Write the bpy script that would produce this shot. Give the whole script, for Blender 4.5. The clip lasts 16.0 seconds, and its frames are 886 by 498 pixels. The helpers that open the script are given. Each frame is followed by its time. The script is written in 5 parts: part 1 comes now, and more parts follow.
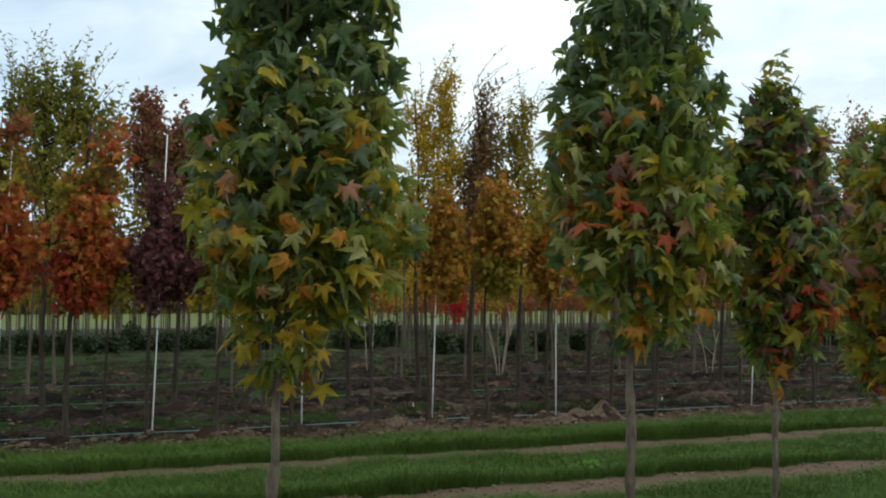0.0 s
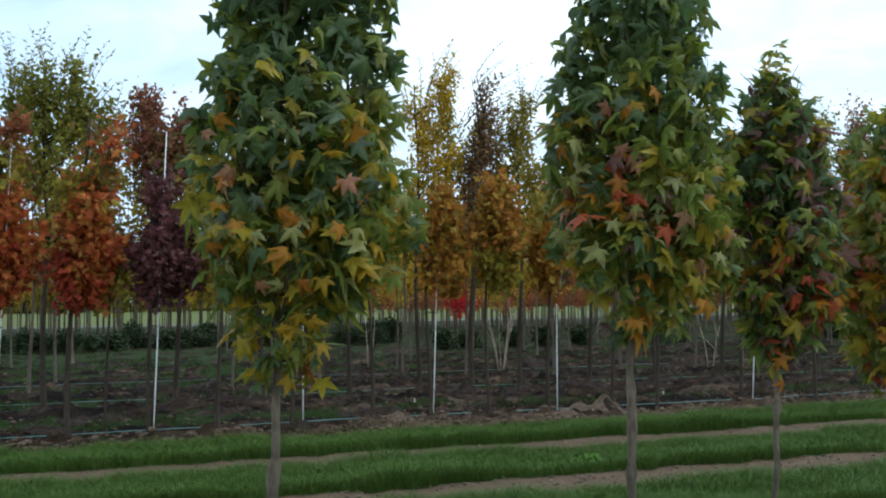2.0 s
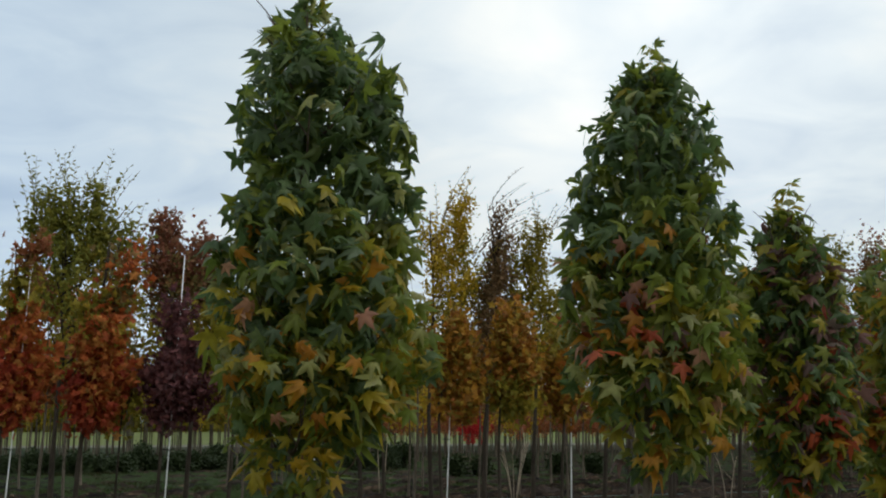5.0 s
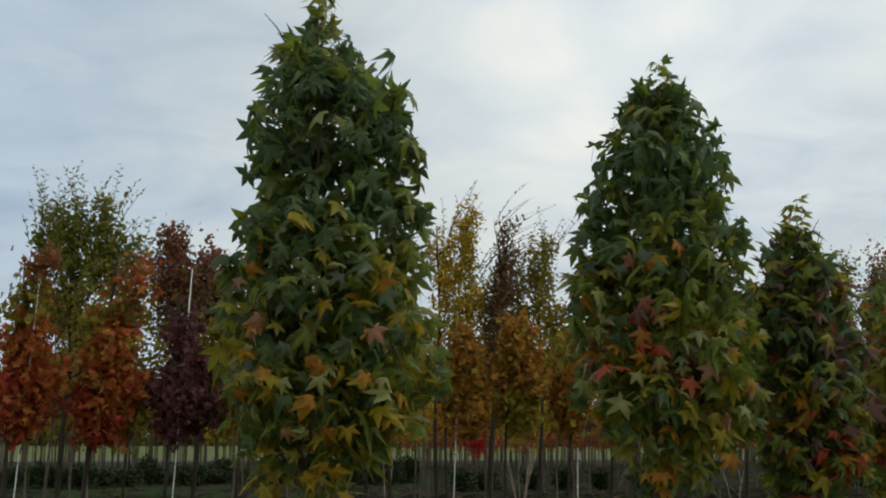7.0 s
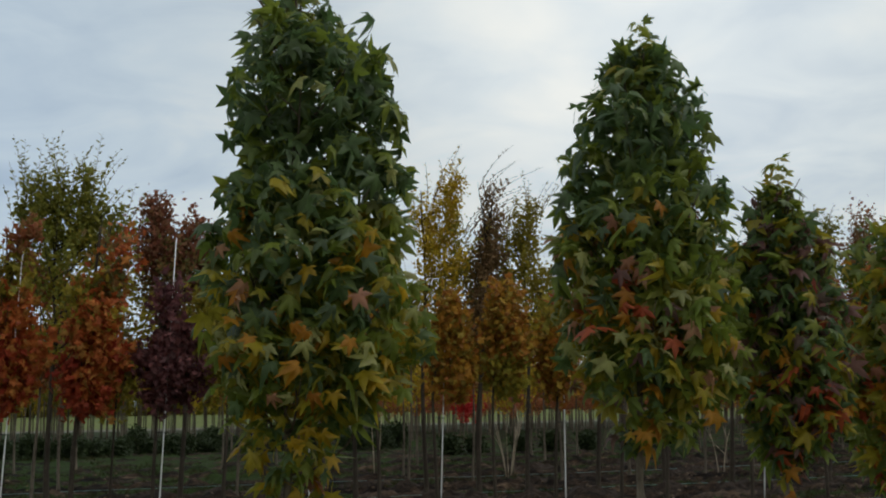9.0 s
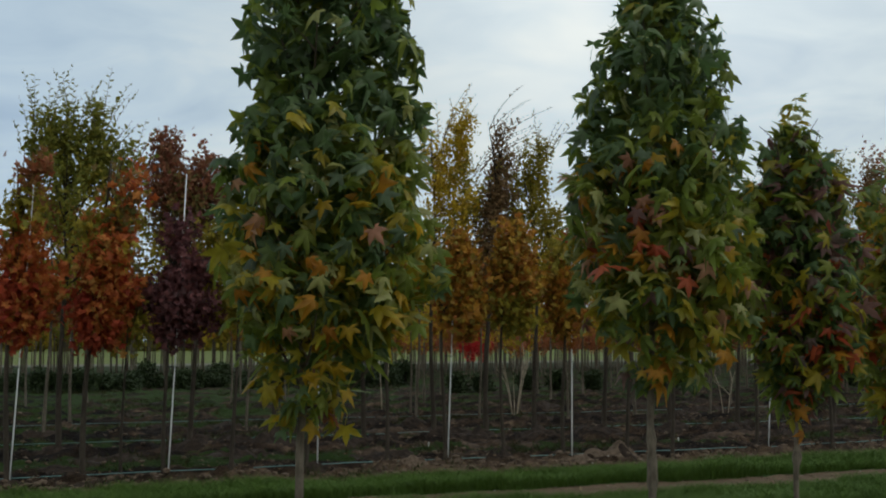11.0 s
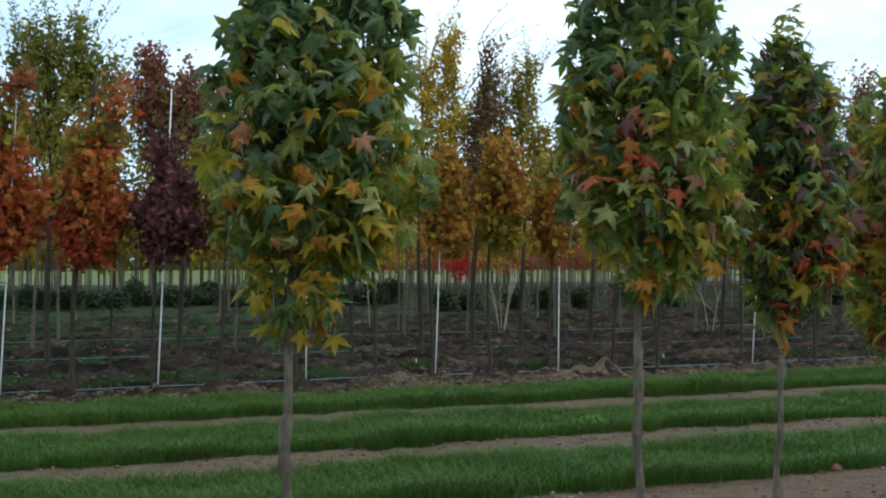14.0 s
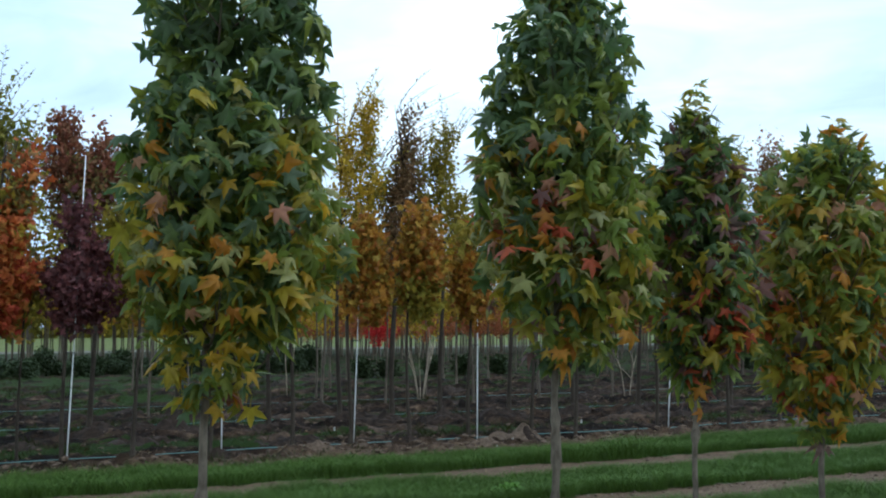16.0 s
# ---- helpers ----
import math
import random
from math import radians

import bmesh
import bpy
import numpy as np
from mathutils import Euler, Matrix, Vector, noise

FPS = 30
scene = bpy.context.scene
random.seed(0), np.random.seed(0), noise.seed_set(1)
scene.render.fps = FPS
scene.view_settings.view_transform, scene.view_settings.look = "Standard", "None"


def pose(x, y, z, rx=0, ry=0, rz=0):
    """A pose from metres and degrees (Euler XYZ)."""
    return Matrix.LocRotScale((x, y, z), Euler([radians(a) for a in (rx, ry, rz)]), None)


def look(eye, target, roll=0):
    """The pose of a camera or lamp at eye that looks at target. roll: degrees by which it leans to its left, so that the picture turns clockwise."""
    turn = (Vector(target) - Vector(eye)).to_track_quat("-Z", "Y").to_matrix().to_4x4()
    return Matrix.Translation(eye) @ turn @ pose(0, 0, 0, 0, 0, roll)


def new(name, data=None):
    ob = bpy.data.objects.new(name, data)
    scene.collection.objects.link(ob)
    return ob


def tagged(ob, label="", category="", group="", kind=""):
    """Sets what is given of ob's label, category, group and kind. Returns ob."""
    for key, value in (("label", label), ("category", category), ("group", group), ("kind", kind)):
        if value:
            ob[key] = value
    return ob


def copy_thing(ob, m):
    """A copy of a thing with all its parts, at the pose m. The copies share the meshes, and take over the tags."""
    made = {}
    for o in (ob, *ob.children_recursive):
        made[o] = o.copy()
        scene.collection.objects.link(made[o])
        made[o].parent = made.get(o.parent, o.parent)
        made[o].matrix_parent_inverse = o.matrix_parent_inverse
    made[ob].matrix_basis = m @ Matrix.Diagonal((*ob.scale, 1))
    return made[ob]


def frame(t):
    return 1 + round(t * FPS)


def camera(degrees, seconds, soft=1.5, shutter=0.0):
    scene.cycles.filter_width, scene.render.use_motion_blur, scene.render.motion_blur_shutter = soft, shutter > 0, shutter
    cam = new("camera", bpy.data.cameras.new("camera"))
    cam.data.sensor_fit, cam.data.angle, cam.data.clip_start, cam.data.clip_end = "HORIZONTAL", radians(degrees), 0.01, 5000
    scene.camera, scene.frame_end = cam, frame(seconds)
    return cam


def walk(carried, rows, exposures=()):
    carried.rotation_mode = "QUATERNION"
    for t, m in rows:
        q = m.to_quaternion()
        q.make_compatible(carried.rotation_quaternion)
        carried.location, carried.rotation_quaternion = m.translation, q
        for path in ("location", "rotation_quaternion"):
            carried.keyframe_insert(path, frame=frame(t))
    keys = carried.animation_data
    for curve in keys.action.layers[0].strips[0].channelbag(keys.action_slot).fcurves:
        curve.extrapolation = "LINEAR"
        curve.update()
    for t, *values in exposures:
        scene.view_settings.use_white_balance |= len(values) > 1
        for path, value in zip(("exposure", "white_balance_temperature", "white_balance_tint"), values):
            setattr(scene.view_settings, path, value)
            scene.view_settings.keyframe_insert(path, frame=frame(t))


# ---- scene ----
# ---------------------------------------------------------------- camera
cam = camera(43.6, 16.0, soft=2.05)
# seconds, x, y, z, yaw, pitch, roll
ROWS = [
    (0.0, 0.000, 0.000, 1.600, 0.00, 2.71, 0.23),
    (0.5, -0.000, 0.006, 1.594, 0.18, 2.19, 0.21),
    (1.0, 0.001, 0.013, 1.591, 0.44, 2.05, 0.42),
    (1.5, -0.002, 0.015, 1.586, -0.08, 1.09, 0.17),
    (2.0, 0.005, 0.008, 1.587, 0.05, 2.52, 0.63),
    (2.5, -0.005, -0.013, 1.594, 0.63, 4.28, 0.46),
    (3.0, -0.014, -0.024, 1.611, -0.10, 6.27, -0.18),
    (3.5, -0.009, 0.001, 1.617, -0.38, 7.19, -0.05),
    (4.0, -0.000, -0.018, 1.628, 0.47, 8.16, 0.08),
    (4.2, 0.003, -0.021, 1.629, 0.53, 8.33, -0.05),
    (6.3, -0.016, -0.040, 1.633, 0.85, 9.85, -0.13),
    (6.5, -0.016, -0.041, 1.633, 0.85, 9.98, -0.16),
    (7.0, -0.017, -0.049, 1.632, 0.97, 9.58, -0.32),
    (7.5, -0.015, -0.044, 1.633, 0.98, 9.28, -0.59),
    (8.0, -0.013, -0.043, 1.627, 0.81, 8.24, -0.00),
    (8.2, -0.003, -0.043, 1.622, 0.67, 7.46, 0.39),
    (10.3, -0.024, -0.069, 1.632, 0.04, 8.48, 0.62),
    (10.5, -0.026, -0.069, 1.628, -0.11, 7.58, 0.32),
    (11.0, -0.038, -0.053, 1.613, 0.68, 4.68, 0.04),
    (11.5, -0.042, -0.054, 1.599, 0.43, 2.60, 0.47),
    (12.0, -0.033, -0.036, 1.591, -0.28, 2.20, -0.07),
    (12.5, -0.040, -0.039, 1.589, 0.09, 2.60, -0.32),
    (13.0, -0.045, -0.045, 1.587, -0.16, 2.79, -0.25),
    (13.5, -0.046, -0.047, 1.583, 0.00, 2.66, -0.30),
    (14.0, -0.043, -0.028, 1.576, 0.03, 0.56, -0.08),
    (14.5, -0.054, -0.044, 1.584, -0.11, 2.85, -0.33),
    (15.0, -0.058, -0.057, 1.596, -0.75, 5.04, 0.36),
    (15.5, -0.057, -0.070, 1.595, -1.85, 4.35, 0.21),
    (16.0, -0.039, -0.047, 1.593, -4.16, 3.94, 0.25),
]
# seconds, stops, kelvin, tint
EXPOSURES = [(0.0, -0.02, 6500, 7), (1.0, 0.10, 6250, 7), (2.0, 0.22, 5800, 7), (3.0, 0.28, 5500, 8), (3.5, 0.20, 5700, 9), (4.0, 0.0, 6150, 10),
             (6.5, -0.60, 6750, 10), (8.0, -0.60, 6750, 10), (10.5, -0.60, 6550, 9), (11.0, -0.58, 6500, 7), (11.5, -0.02, 6400, 4), (12.5, 0.12, 6200, 4),
             (14.0, 0.22, 5750, 5), (14.5, 0.24, 5600, 6), (15.0, 0.25, 5450, 7), (16.0, 0.16, 5500, 7)]
walk(cam, [(t, pose(x, y, z, 90 + pitch, roll, yaw)) for t, x, y, z, yaw, pitch, roll in ROWS], EXPOSURES)
# ---------------------------------------------------------------- light
SUN_EL, SUN_AZ = 55.0, 75.0        # degrees up, degrees to the right of straight ahead (+y)
THIN_EL, THIN_AZ = 22.0, 11.0        # where the cloud is thinnest and brightest


def link(tree, a, b):
    tree.links.new(a, b)


def node(tree, kind, **values):
    n = tree.nodes.new(kind)
    for k, v in values.items():
        if k in n.inputs:
            n.inputs[k].default_value = v
    return n


def ramp(tree, stops, mode="LINEAR"):
    n = tree.nodes.new("ShaderNodeValToRGB")
    n.color_ramp.interpolation = mode
    els = n.color_ramp.elements
    while len(els) < len(stops):
        els.new(1.0)
    for e, (p, c) in zip(els, stops):
        e.position = p
        e.color = (*c, 1.0) if len(c) == 3 else c
    return n


def math_node(tree, op, a, b=None):
    n = tree.nodes.new("ShaderNodeMath")
    n.operation = op
    for i, v in enumerate((a, b)):
        if v is None:
            continue
        if isinstance(v, (int, float)):
            n.inputs[i].default_value = v
        else:
            link(tree, v, n.inputs[i])
    return n.outputs[0]


def mix_colour(tree, fac, a, b, blend="MIX"):
    n = tree.nodes.new("ShaderNodeMix")
    n.data_type, n.blend_type = "RGBA", blend
    for s, v in ((n.inputs[0], fac), (n.inputs[6], a), (n.inputs[7], b)):
        if isinstance(v, (int, float)):
            s.default_value = v
        elif isinstance(v, tuple):
            s.default_value = (*v, 1.0)
        else:
            link(tree, v, s)
    return n.outputs[2]


def make_world():
    w = bpy.data.worlds.new("overcast_sky")
    scene.world = w
    w.use_nodes = True
    t = w.node_tree
    t.nodes.clear()
    out = t.nodes.new("ShaderNodeOutputWorld")
    sky = t.nodes.new("ShaderNodeTexSky")
    sky.sky_type, sky.sun_disc = "NISHITA", False
    sky.sun_elevation, sky.sun_rotation = radians(SUN_EL), radians(SUN_AZ)
    sky.dust_density = 3.0
    coord = t.nodes.new("ShaderNodeTexCoord")
    sep = t.nodes.new("ShaderNodeSeparateXYZ")
    link(t, coord.outputs["Generated"], sep.inputs[0])
    # a cloud layer seen in perspective: direction divided by its height
    up = math_node(t, "MAXIMUM", math_node(t, "ADD", sep.outputs[2], 0.10), 0.04)
    flat = t.nodes.new("ShaderNodeCombineXYZ")
    link(t, math_node(t, "DIVIDE", sep.outputs[0], up), flat.inputs[0])
    link(t, math_node(t, "DIVIDE", sep.outputs[1], up), flat.inputs[1])
    big = node(t, "ShaderNodeTexNoise", Scale=0.55, Detail=6.0, Roughness=0.52, Distortion=0.4)
    link(t, flat.outputs[0], big.inputs["Vector"])
    fine = node(t, "ShaderNodeTexNoise", Scale=2.2, Detail=5.0, Roughness=0.5, Distortion=0.6)
    link(t, flat.outputs[0], fine.inputs["Vector"])
    both = math_node(t, "ADD", math_node(t, "MULTIPLY", big.outputs[0], 0.60), math_node(t, "MULTIPLY", fine.outputs[0], 0.40))
    cloud = ramp(t, [(0.39, CLOUD_LOW), (0.50, CLOUD_MID), (0.59, CLOUD_HIGH)])
    link(t, both, cloud.inputs[0])
    # the cloud is thinner and brighter in one part of the sky
    glow_dir = node(t, "ShaderNodeVectorMath")
    glow_dir.operation = "DOT_PRODUCT"
    link(t, coord.outputs["Generated"], glow_dir.inputs[0])
    el, az = radians(THIN_EL), radians(THIN_AZ)
    glow_dir.inputs[1].default_value = (math.cos(el) * math.sin(az), math.cos(el) * math.cos(az), math.sin(el))
    near_sun = ramp(t, [(0.0, (1.05, 1.03, 0.98)), (0.78, (0.80, 0.92, 1.06)), (0.90, (0.90, 0.985, 1.06)), (0.96, (1.04, 1.08, 1.09)), (1.0, (1.32, 1.33, 1.32))])
    link(t, glow_dir.outputs["Value"], near_sun.inputs[0])
    lit = mix_colour(t, 1.0, cloud.outputs[0], near_sun.outputs[0], "MULTIPLY")
    b1 = node(t, "ShaderNodeBackground", Strength=0.06)
    link(t, sky.outputs[0], b1.inputs[0])
    b2 = node(t, "ShaderNodeBackground", Strength=CLOUD_STRENGTH)
    link(t, lit, b2.inputs[0])
    mixer = node(t, "ShaderNodeMixShader", Fac=0.88)
    link(t, b1.outputs[0], mixer.inputs[1])
    link(t, b2.outputs[0], mixer.inputs[2])
    link(t, mixer.outputs[0], out.inputs[0])


CLOUD_LOW, CLOUD_MID, CLOUD_HIGH, CLOUD_STRENGTH = (0.68, 0.785, 0.90), (0.87, 0.955, 1.015), (1.05, 1.08, 1.07), 1.07
make_world()

sun_data = bpy.data.lights.new("sun", "SUN")
sun_data.energy, sun_data.angle, sun_data.color = 1.3, radians(50), (1.0, 0.96, 0.90)
sun = new("sun", sun_data)
sun.matrix_world = look((60 * math.sin(radians(SUN_AZ)), 60 * math.cos(radians(SUN_AZ)), 60 * math.tan(radians(SUN_EL))), (0, 0, 0))

# ---------------------------------------------------------------- the plan
ROW_ANGLE = radians(68.3)            # the planted rows run this far to the right of straight ahead
SR, CR = math.sin(ROW_ANGLE), math.cos(ROW_ANGLE)


def place(u, v, z=0.0):
    """A point u metres along the rows and v metres across them."""
    return Vector((u * SR - v * CR, u * CR + v * SR, z))


TO_WORLD = Matrix(((SR, -CR, 0, 0), (CR, SR, 0, 0), (0, 0, 1, 0), (0, 0, 0, 1)))
# the grassed alleys, from v to v
ALLEYS = [(-4.0, -2.9), (-1.9, -0.5), (0.15, 1.5), (2.25, 3.65), (4.45, 5.62), (6.62, 7.88), (8.80, 10.14), (11.02, 12.25)]

# ---------------------------------------------------------------- materials
MATS = {}


def principled(name, rough=0.8, metal=0.0, spec=0.3):
    m = bpy.data.materials.new(name)
    m.use_nodes = True
    t = m.node_tree
    b = t.nodes["Principled BSDF"]
    b.inputs["Roughness"].default_value = rough
    b.inputs["Metallic"].default_value = metal
    b.inputs["Specular IOR Level"].default_value = spec
    MATS[name] = m
    return m, t, b


def add_bump(t, b, height, strength, distance):
    n = node(t, "ShaderNodeBump", Strength=strength, Distance=distance)
    link(t, height, n.inputs["Height"])
    link(t, n.outputs[0], b.inputs["Normal"])


def leaf_material(name, colours, per_object=False, rough=0.55, through_light=0.3, spec=0.3):
    """Leaves that differ one from another within a range of colours, mottled along the blade."""
    m, t, b = principled(name, rough, 0.0, spec)
    if per_object:
        rnd = t.nodes.new("ShaderNodeObjectInfo").outputs["Random"]
    else:
        rnd = t.nodes.new("ShaderNodeNewGeometry").outputs["Random Per Island"]
    n = len(colours)
    r = ramp(t, [(i / max(1, n - 1), c) for i, c in enumerate(colours)])
    link(t, rnd, r.inputs[0])
    coord = t.nodes.new("ShaderNodeTexCoord")
    mott = node(t, "ShaderNodeTexNoise", Scale=22.0, Detail=3.0)
    link(t, coord.outputs["Object"], mott.inputs["Vector"])
    shade = ramp(t, [(0.3, (0.72, 0.70, 0.66)), (0.7, (1.2, 1.2, 1.16))])
    link(t, mott.outputs[0], shade.inputs[0])
    col = mix_colour(t, 1.0, r.outputs[0], shade.outputs[0], "MULTIPLY")
    link(t, col, b.inputs["Base Color"])
    tr = t.nodes.new("ShaderNodeBsdfTranslucent")
    link(t, col, tr.inputs[0])
    mx = node(t, "ShaderNodeMixShader", Fac=through_light)
    out = t.nodes["Material Output"]
    link(t, b.outputs[0], mx.inputs[1])
    link(t, tr.outputs[0], mx.inputs[2])
    link(t, mx.outputs[0], out.inputs[0])
    return m


# sweetgum leaves, one material a colour
GUM = {
    "deep": [(0.088, 0.152, 0.056), (0.120, 0.190, 0.062), (0.102, 0.170, 0.076), (0.148, 0.206, 0.058)],
    "green": [(0.166, 0.224, 0.034), (0.215, 0.268, 0.038), (0.162, 0.228, 0.044), (0.258, 0.284, 0.042)],
    "slate": [(0.112, 0.170, 0.094), (0.145, 0.204, 0.118), (0.126, 0.182, 0.108)],
    "pale": [(0.329, 0.353, 0.116), (0.408, 0.411, 0.147), (0.355, 0.376, 0.158)],
    "olive": [(0.325, 0.291, 0.029), (0.428, 0.338, 0.031), (0.266, 0.263, 0.034)],
    "yellow": [(0.427, 0.279, 0.018), (0.516, 0.331, 0.023), (0.371, 0.259, 0.023)],
    "orange": [(0.503, 0.218, 0.025), (0.578, 0.284, 0.031), (0.437, 0.175, 0.026)],
    "red": [(0.506, 0.092, 0.039), (0.598, 0.149, 0.061), (0.391, 0.069, 0.039)],
    "salmon": [(0.506, 0.253, 0.143), (0.552, 0.322, 0.198), (0.414, 0.172, 0.110)],
    "plum": [(0.189, 0.113, 0.100), (0.246, 0.113, 0.103), (0.157, 0.123, 0.103)],
}
for key, cols in GUM.items():
    leaf_material("gum_" + key, cols, per_object=True, rough=0.44, spec=0.38, through_light=0.50)
    leaf_material("gum_mass_" + key, cols, rough=0.44, spec=0.38, through_light=0.50)

TREE_COLOURS = {
    "orange_oak": [(0.301, 0.071, 0.028), (0.484, 0.145, 0.038), (0.428, 0.097, 0.032), (0.512, 0.214, 0.051), (0.316, 0.177, 0.046)],
    "gold_oak": [(0.346, 0.166, 0.025), (0.443, 0.228, 0.030), (0.324, 0.109, 0.025), (0.227, 0.176, 0.030), (0.454, 0.279, 0.040)],
    "purple_maple": [(0.109, 0.048, 0.057), (0.157, 0.061, 0.069), (0.200, 0.073, 0.073), (0.095, 0.052, 0.057)],
    "russet": [(0.24, 0.085, 0.042), (0.34, 0.115, 0.05), (0.20, 0.10, 0.045), (0.27, 0.14, 0.05)],
    "maroon": [(0.221, 0.081, 0.056), (0.316, 0.119, 0.070), (0.189, 0.099, 0.056), (0.272, 0.140, 0.067)],
    "russet_green": [(0.143, 0.143, 0.047), (0.234, 0.130, 0.052), (0.156, 0.169, 0.055), (0.286, 0.143, 0.055)],
    "elm_green": [(0.185, 0.196, 0.034), (0.250, 0.244, 0.040), (0.158, 0.180, 0.037), (0.290, 0.256, 0.044)],
    "yellow_ash": [(0.50, 0.35, 0.028), (0.60, 0.43, 0.034), (0.40, 0.31, 0.030), (0.52, 0.31, 0.034)],
    "brown_pear": [(0.205, 0.128, 0.070), (0.270, 0.165, 0.084), (0.172, 0.128, 0.064), (0.315, 0.188, 0.094)],
    "olive_gold": [(0.24, 0.22, 0.030), (0.35, 0.28, 0.036), (0.19, 0.19, 0.032), (0.40, 0.28, 0.036)],
    "scarlet_oak": [(0.298, 0.041, 0.024), (0.378, 0.070, 0.025), (0.239, 0.041, 0.024)],
    "scarlet": [(0.46, 0.02, 0.025), (0.55, 0.04, 0.03), (0.40, 0.02, 0.03)],
    "rust_far": [(0.40, 0.130, 0.060), (0.44, 0.165, 0.070), (0.31, 0.115, 0.055), (0.34, 0.175, 0.065), (0.42, 0.090, 0.055)],
    "evergreen": [(0.024, 0.042, 0.015), (0.037, 0.058, 0.020), (0.030, 0.047, 0.018)],
    "grass": [(0.053, 0.107, 0.015), (0.068, 0.130, 0.018), (0.059, 0.118, 0.016), (0.089, 0.145, 0.024)],
    "field_weed": [(0.020, 0.032, 0.007), (0.032, 0.050, 0.010), (0.056, 0.040, 0.015), (0.024, 0.041, 0.008)],
    "weed": [(0.07, 0.16, 0.02), (0.10, 0.20, 0.03)],
    "litter": [(0.080, 0.051, 0.027), (0.136, 0.090, 0.049), (0.064, 0.037, 0.021), (0.192, 0.140, 0.075)],
}
for key, cols in TREE_COLOURS.items():
    leaf_material(key, cols, rough=0.6, through_light=0.32 if key not in ("grass", "litter", "evergreen", "field_weed") else 0.12, spec=0.2)


def bark_material(name, dark, light, scale=30.0):
    m, t, b = principled(name, 0.85, 0.0, 0.2)
    coord = t.nodes.new("ShaderNodeTexCoord")
    mp = t.nodes.new("ShaderNodeMapping")
    mp.inputs["Scale"].default_value = (1.0, 1.0, 0.35)
    link(t, coord.outputs["Object"], mp.inputs[0])
    n1 = node(t, "ShaderNodeTexNoise", Scale=scale, Detail=6.0, Roughness=0.65)
    link(t, mp.outputs[0], n1.inputs["Vector"])
    n2 = node(t, "ShaderNodeTexNoise", Scale=scale * 0.15, Detail=3.0)
    link(t, mp.outputs[0], n2.inputs["Vector"])
    r = ramp(t, [(0.3, dark), (0.7, light)])
    link(t, n1.outputs[0], r.inputs[0])
    r2 = ramp(t, [(0.35, (0.7, 0.7, 0.68)), (0.65, (1.15, 1.13, 1.1))])
    link(t, n2.outputs[0], r2.inputs[0])
    link(t, mix_colour(t, 1.0, r.outputs[0], r2.outputs[0], "MULTIPLY"), b.inputs["Base Color"])
    add_bump(t, b, n1.outputs[0], 0.6, 0.006)
    return m


bark_material("gum_bark", (0.080, 0.066, 0.051), (0.225, 0.192, 0.155), 38)
bark_material("tree_bark", (0.034, 0.027, 0.021), (0.085, 0.070, 0.054), 30)
bark_material("twig_bark", (0.06, 0.045, 0.035), (0.13, 0.10, 0.075), 40)
bark_material("white_bark", (0.34, 0.27, 0.20), (0.66, 0.57, 0.46), 20)


def metal_material():
    m, t, b = principled("galvanised", 0.45, 0.15, 0.5)
    coord = t.nodes.new("ShaderNodeTexCoord")
    n1 = node(t, "ShaderNodeTexNoise", Scale=9.0, Detail=4.0)
    link(t, coord.outputs["Object"], n1.inputs["Vector"])
    r = ramp(t, [(0.3, (0.70, 0.72, 0.72)), (0.7, (0.88, 0.89, 0.89))])
    link(t, n1.outputs[0], r.inputs[0])
    link(t, r.outputs[0], b.inputs["Base Color"])


metal_material()


def plain_material(name, dark, light, rough, scale):
    m, t, b = principled(name, rough, 0.0, 0.3)
    coord = t.nodes.new("ShaderNodeTexCoord")
    n1 = node(t, "ShaderNodeTexNoise", Scale=scale, Detail=5.0, Roughness=0.6)
    link(t, coord.outputs["Object"], n1.inputs["Vector"])
    r = ramp(t, [(0.3, dark), (0.7, light)])
    link(t, n1.outputs[0], r.inputs[0])
    link(t, r.outputs[0], b.inputs["Base Color"])
    add_bump(t, b, n1.outputs[0], 0.4, 0.005)
    return m


plain_material("hose_plastic", (0.08, 0.17, 0.165), (0.17, 0.29, 0.275), 0.45, 3.0)
plain_material("tie_rubber", (0.02, 0.02, 0.02), (0.05, 0.05, 0.05), 0.7, 30.0)
plain_material("tag_plastic", (0.60, 0.61, 0.60), (0.78, 0.78, 0.76), 0.5, 12.0)
plain_material("clod", (0.050, 0.034, 0.023), (0.175, 0.128, 0.090), 0.95, 14.0)
plain_material("turned_soil", (0.014, 0.0085, 0.0055), (0.105, 0.070, 0.045), 0.95, 7.0)
plain_material("dug_soil", (0.012, 0.008, 0.006), (0.050, 0.034, 0.024), 0.95, 11.0)
plain_material("stone_pink", (0.22, 0.095, 0.075), (0.36, 0.18, 0.14), 0.8, 30.0)
plain_material("stone_grey", (0.16, 0.14, 0.12), (0.34, 0.31, 0.27), 0.85, 30.0)


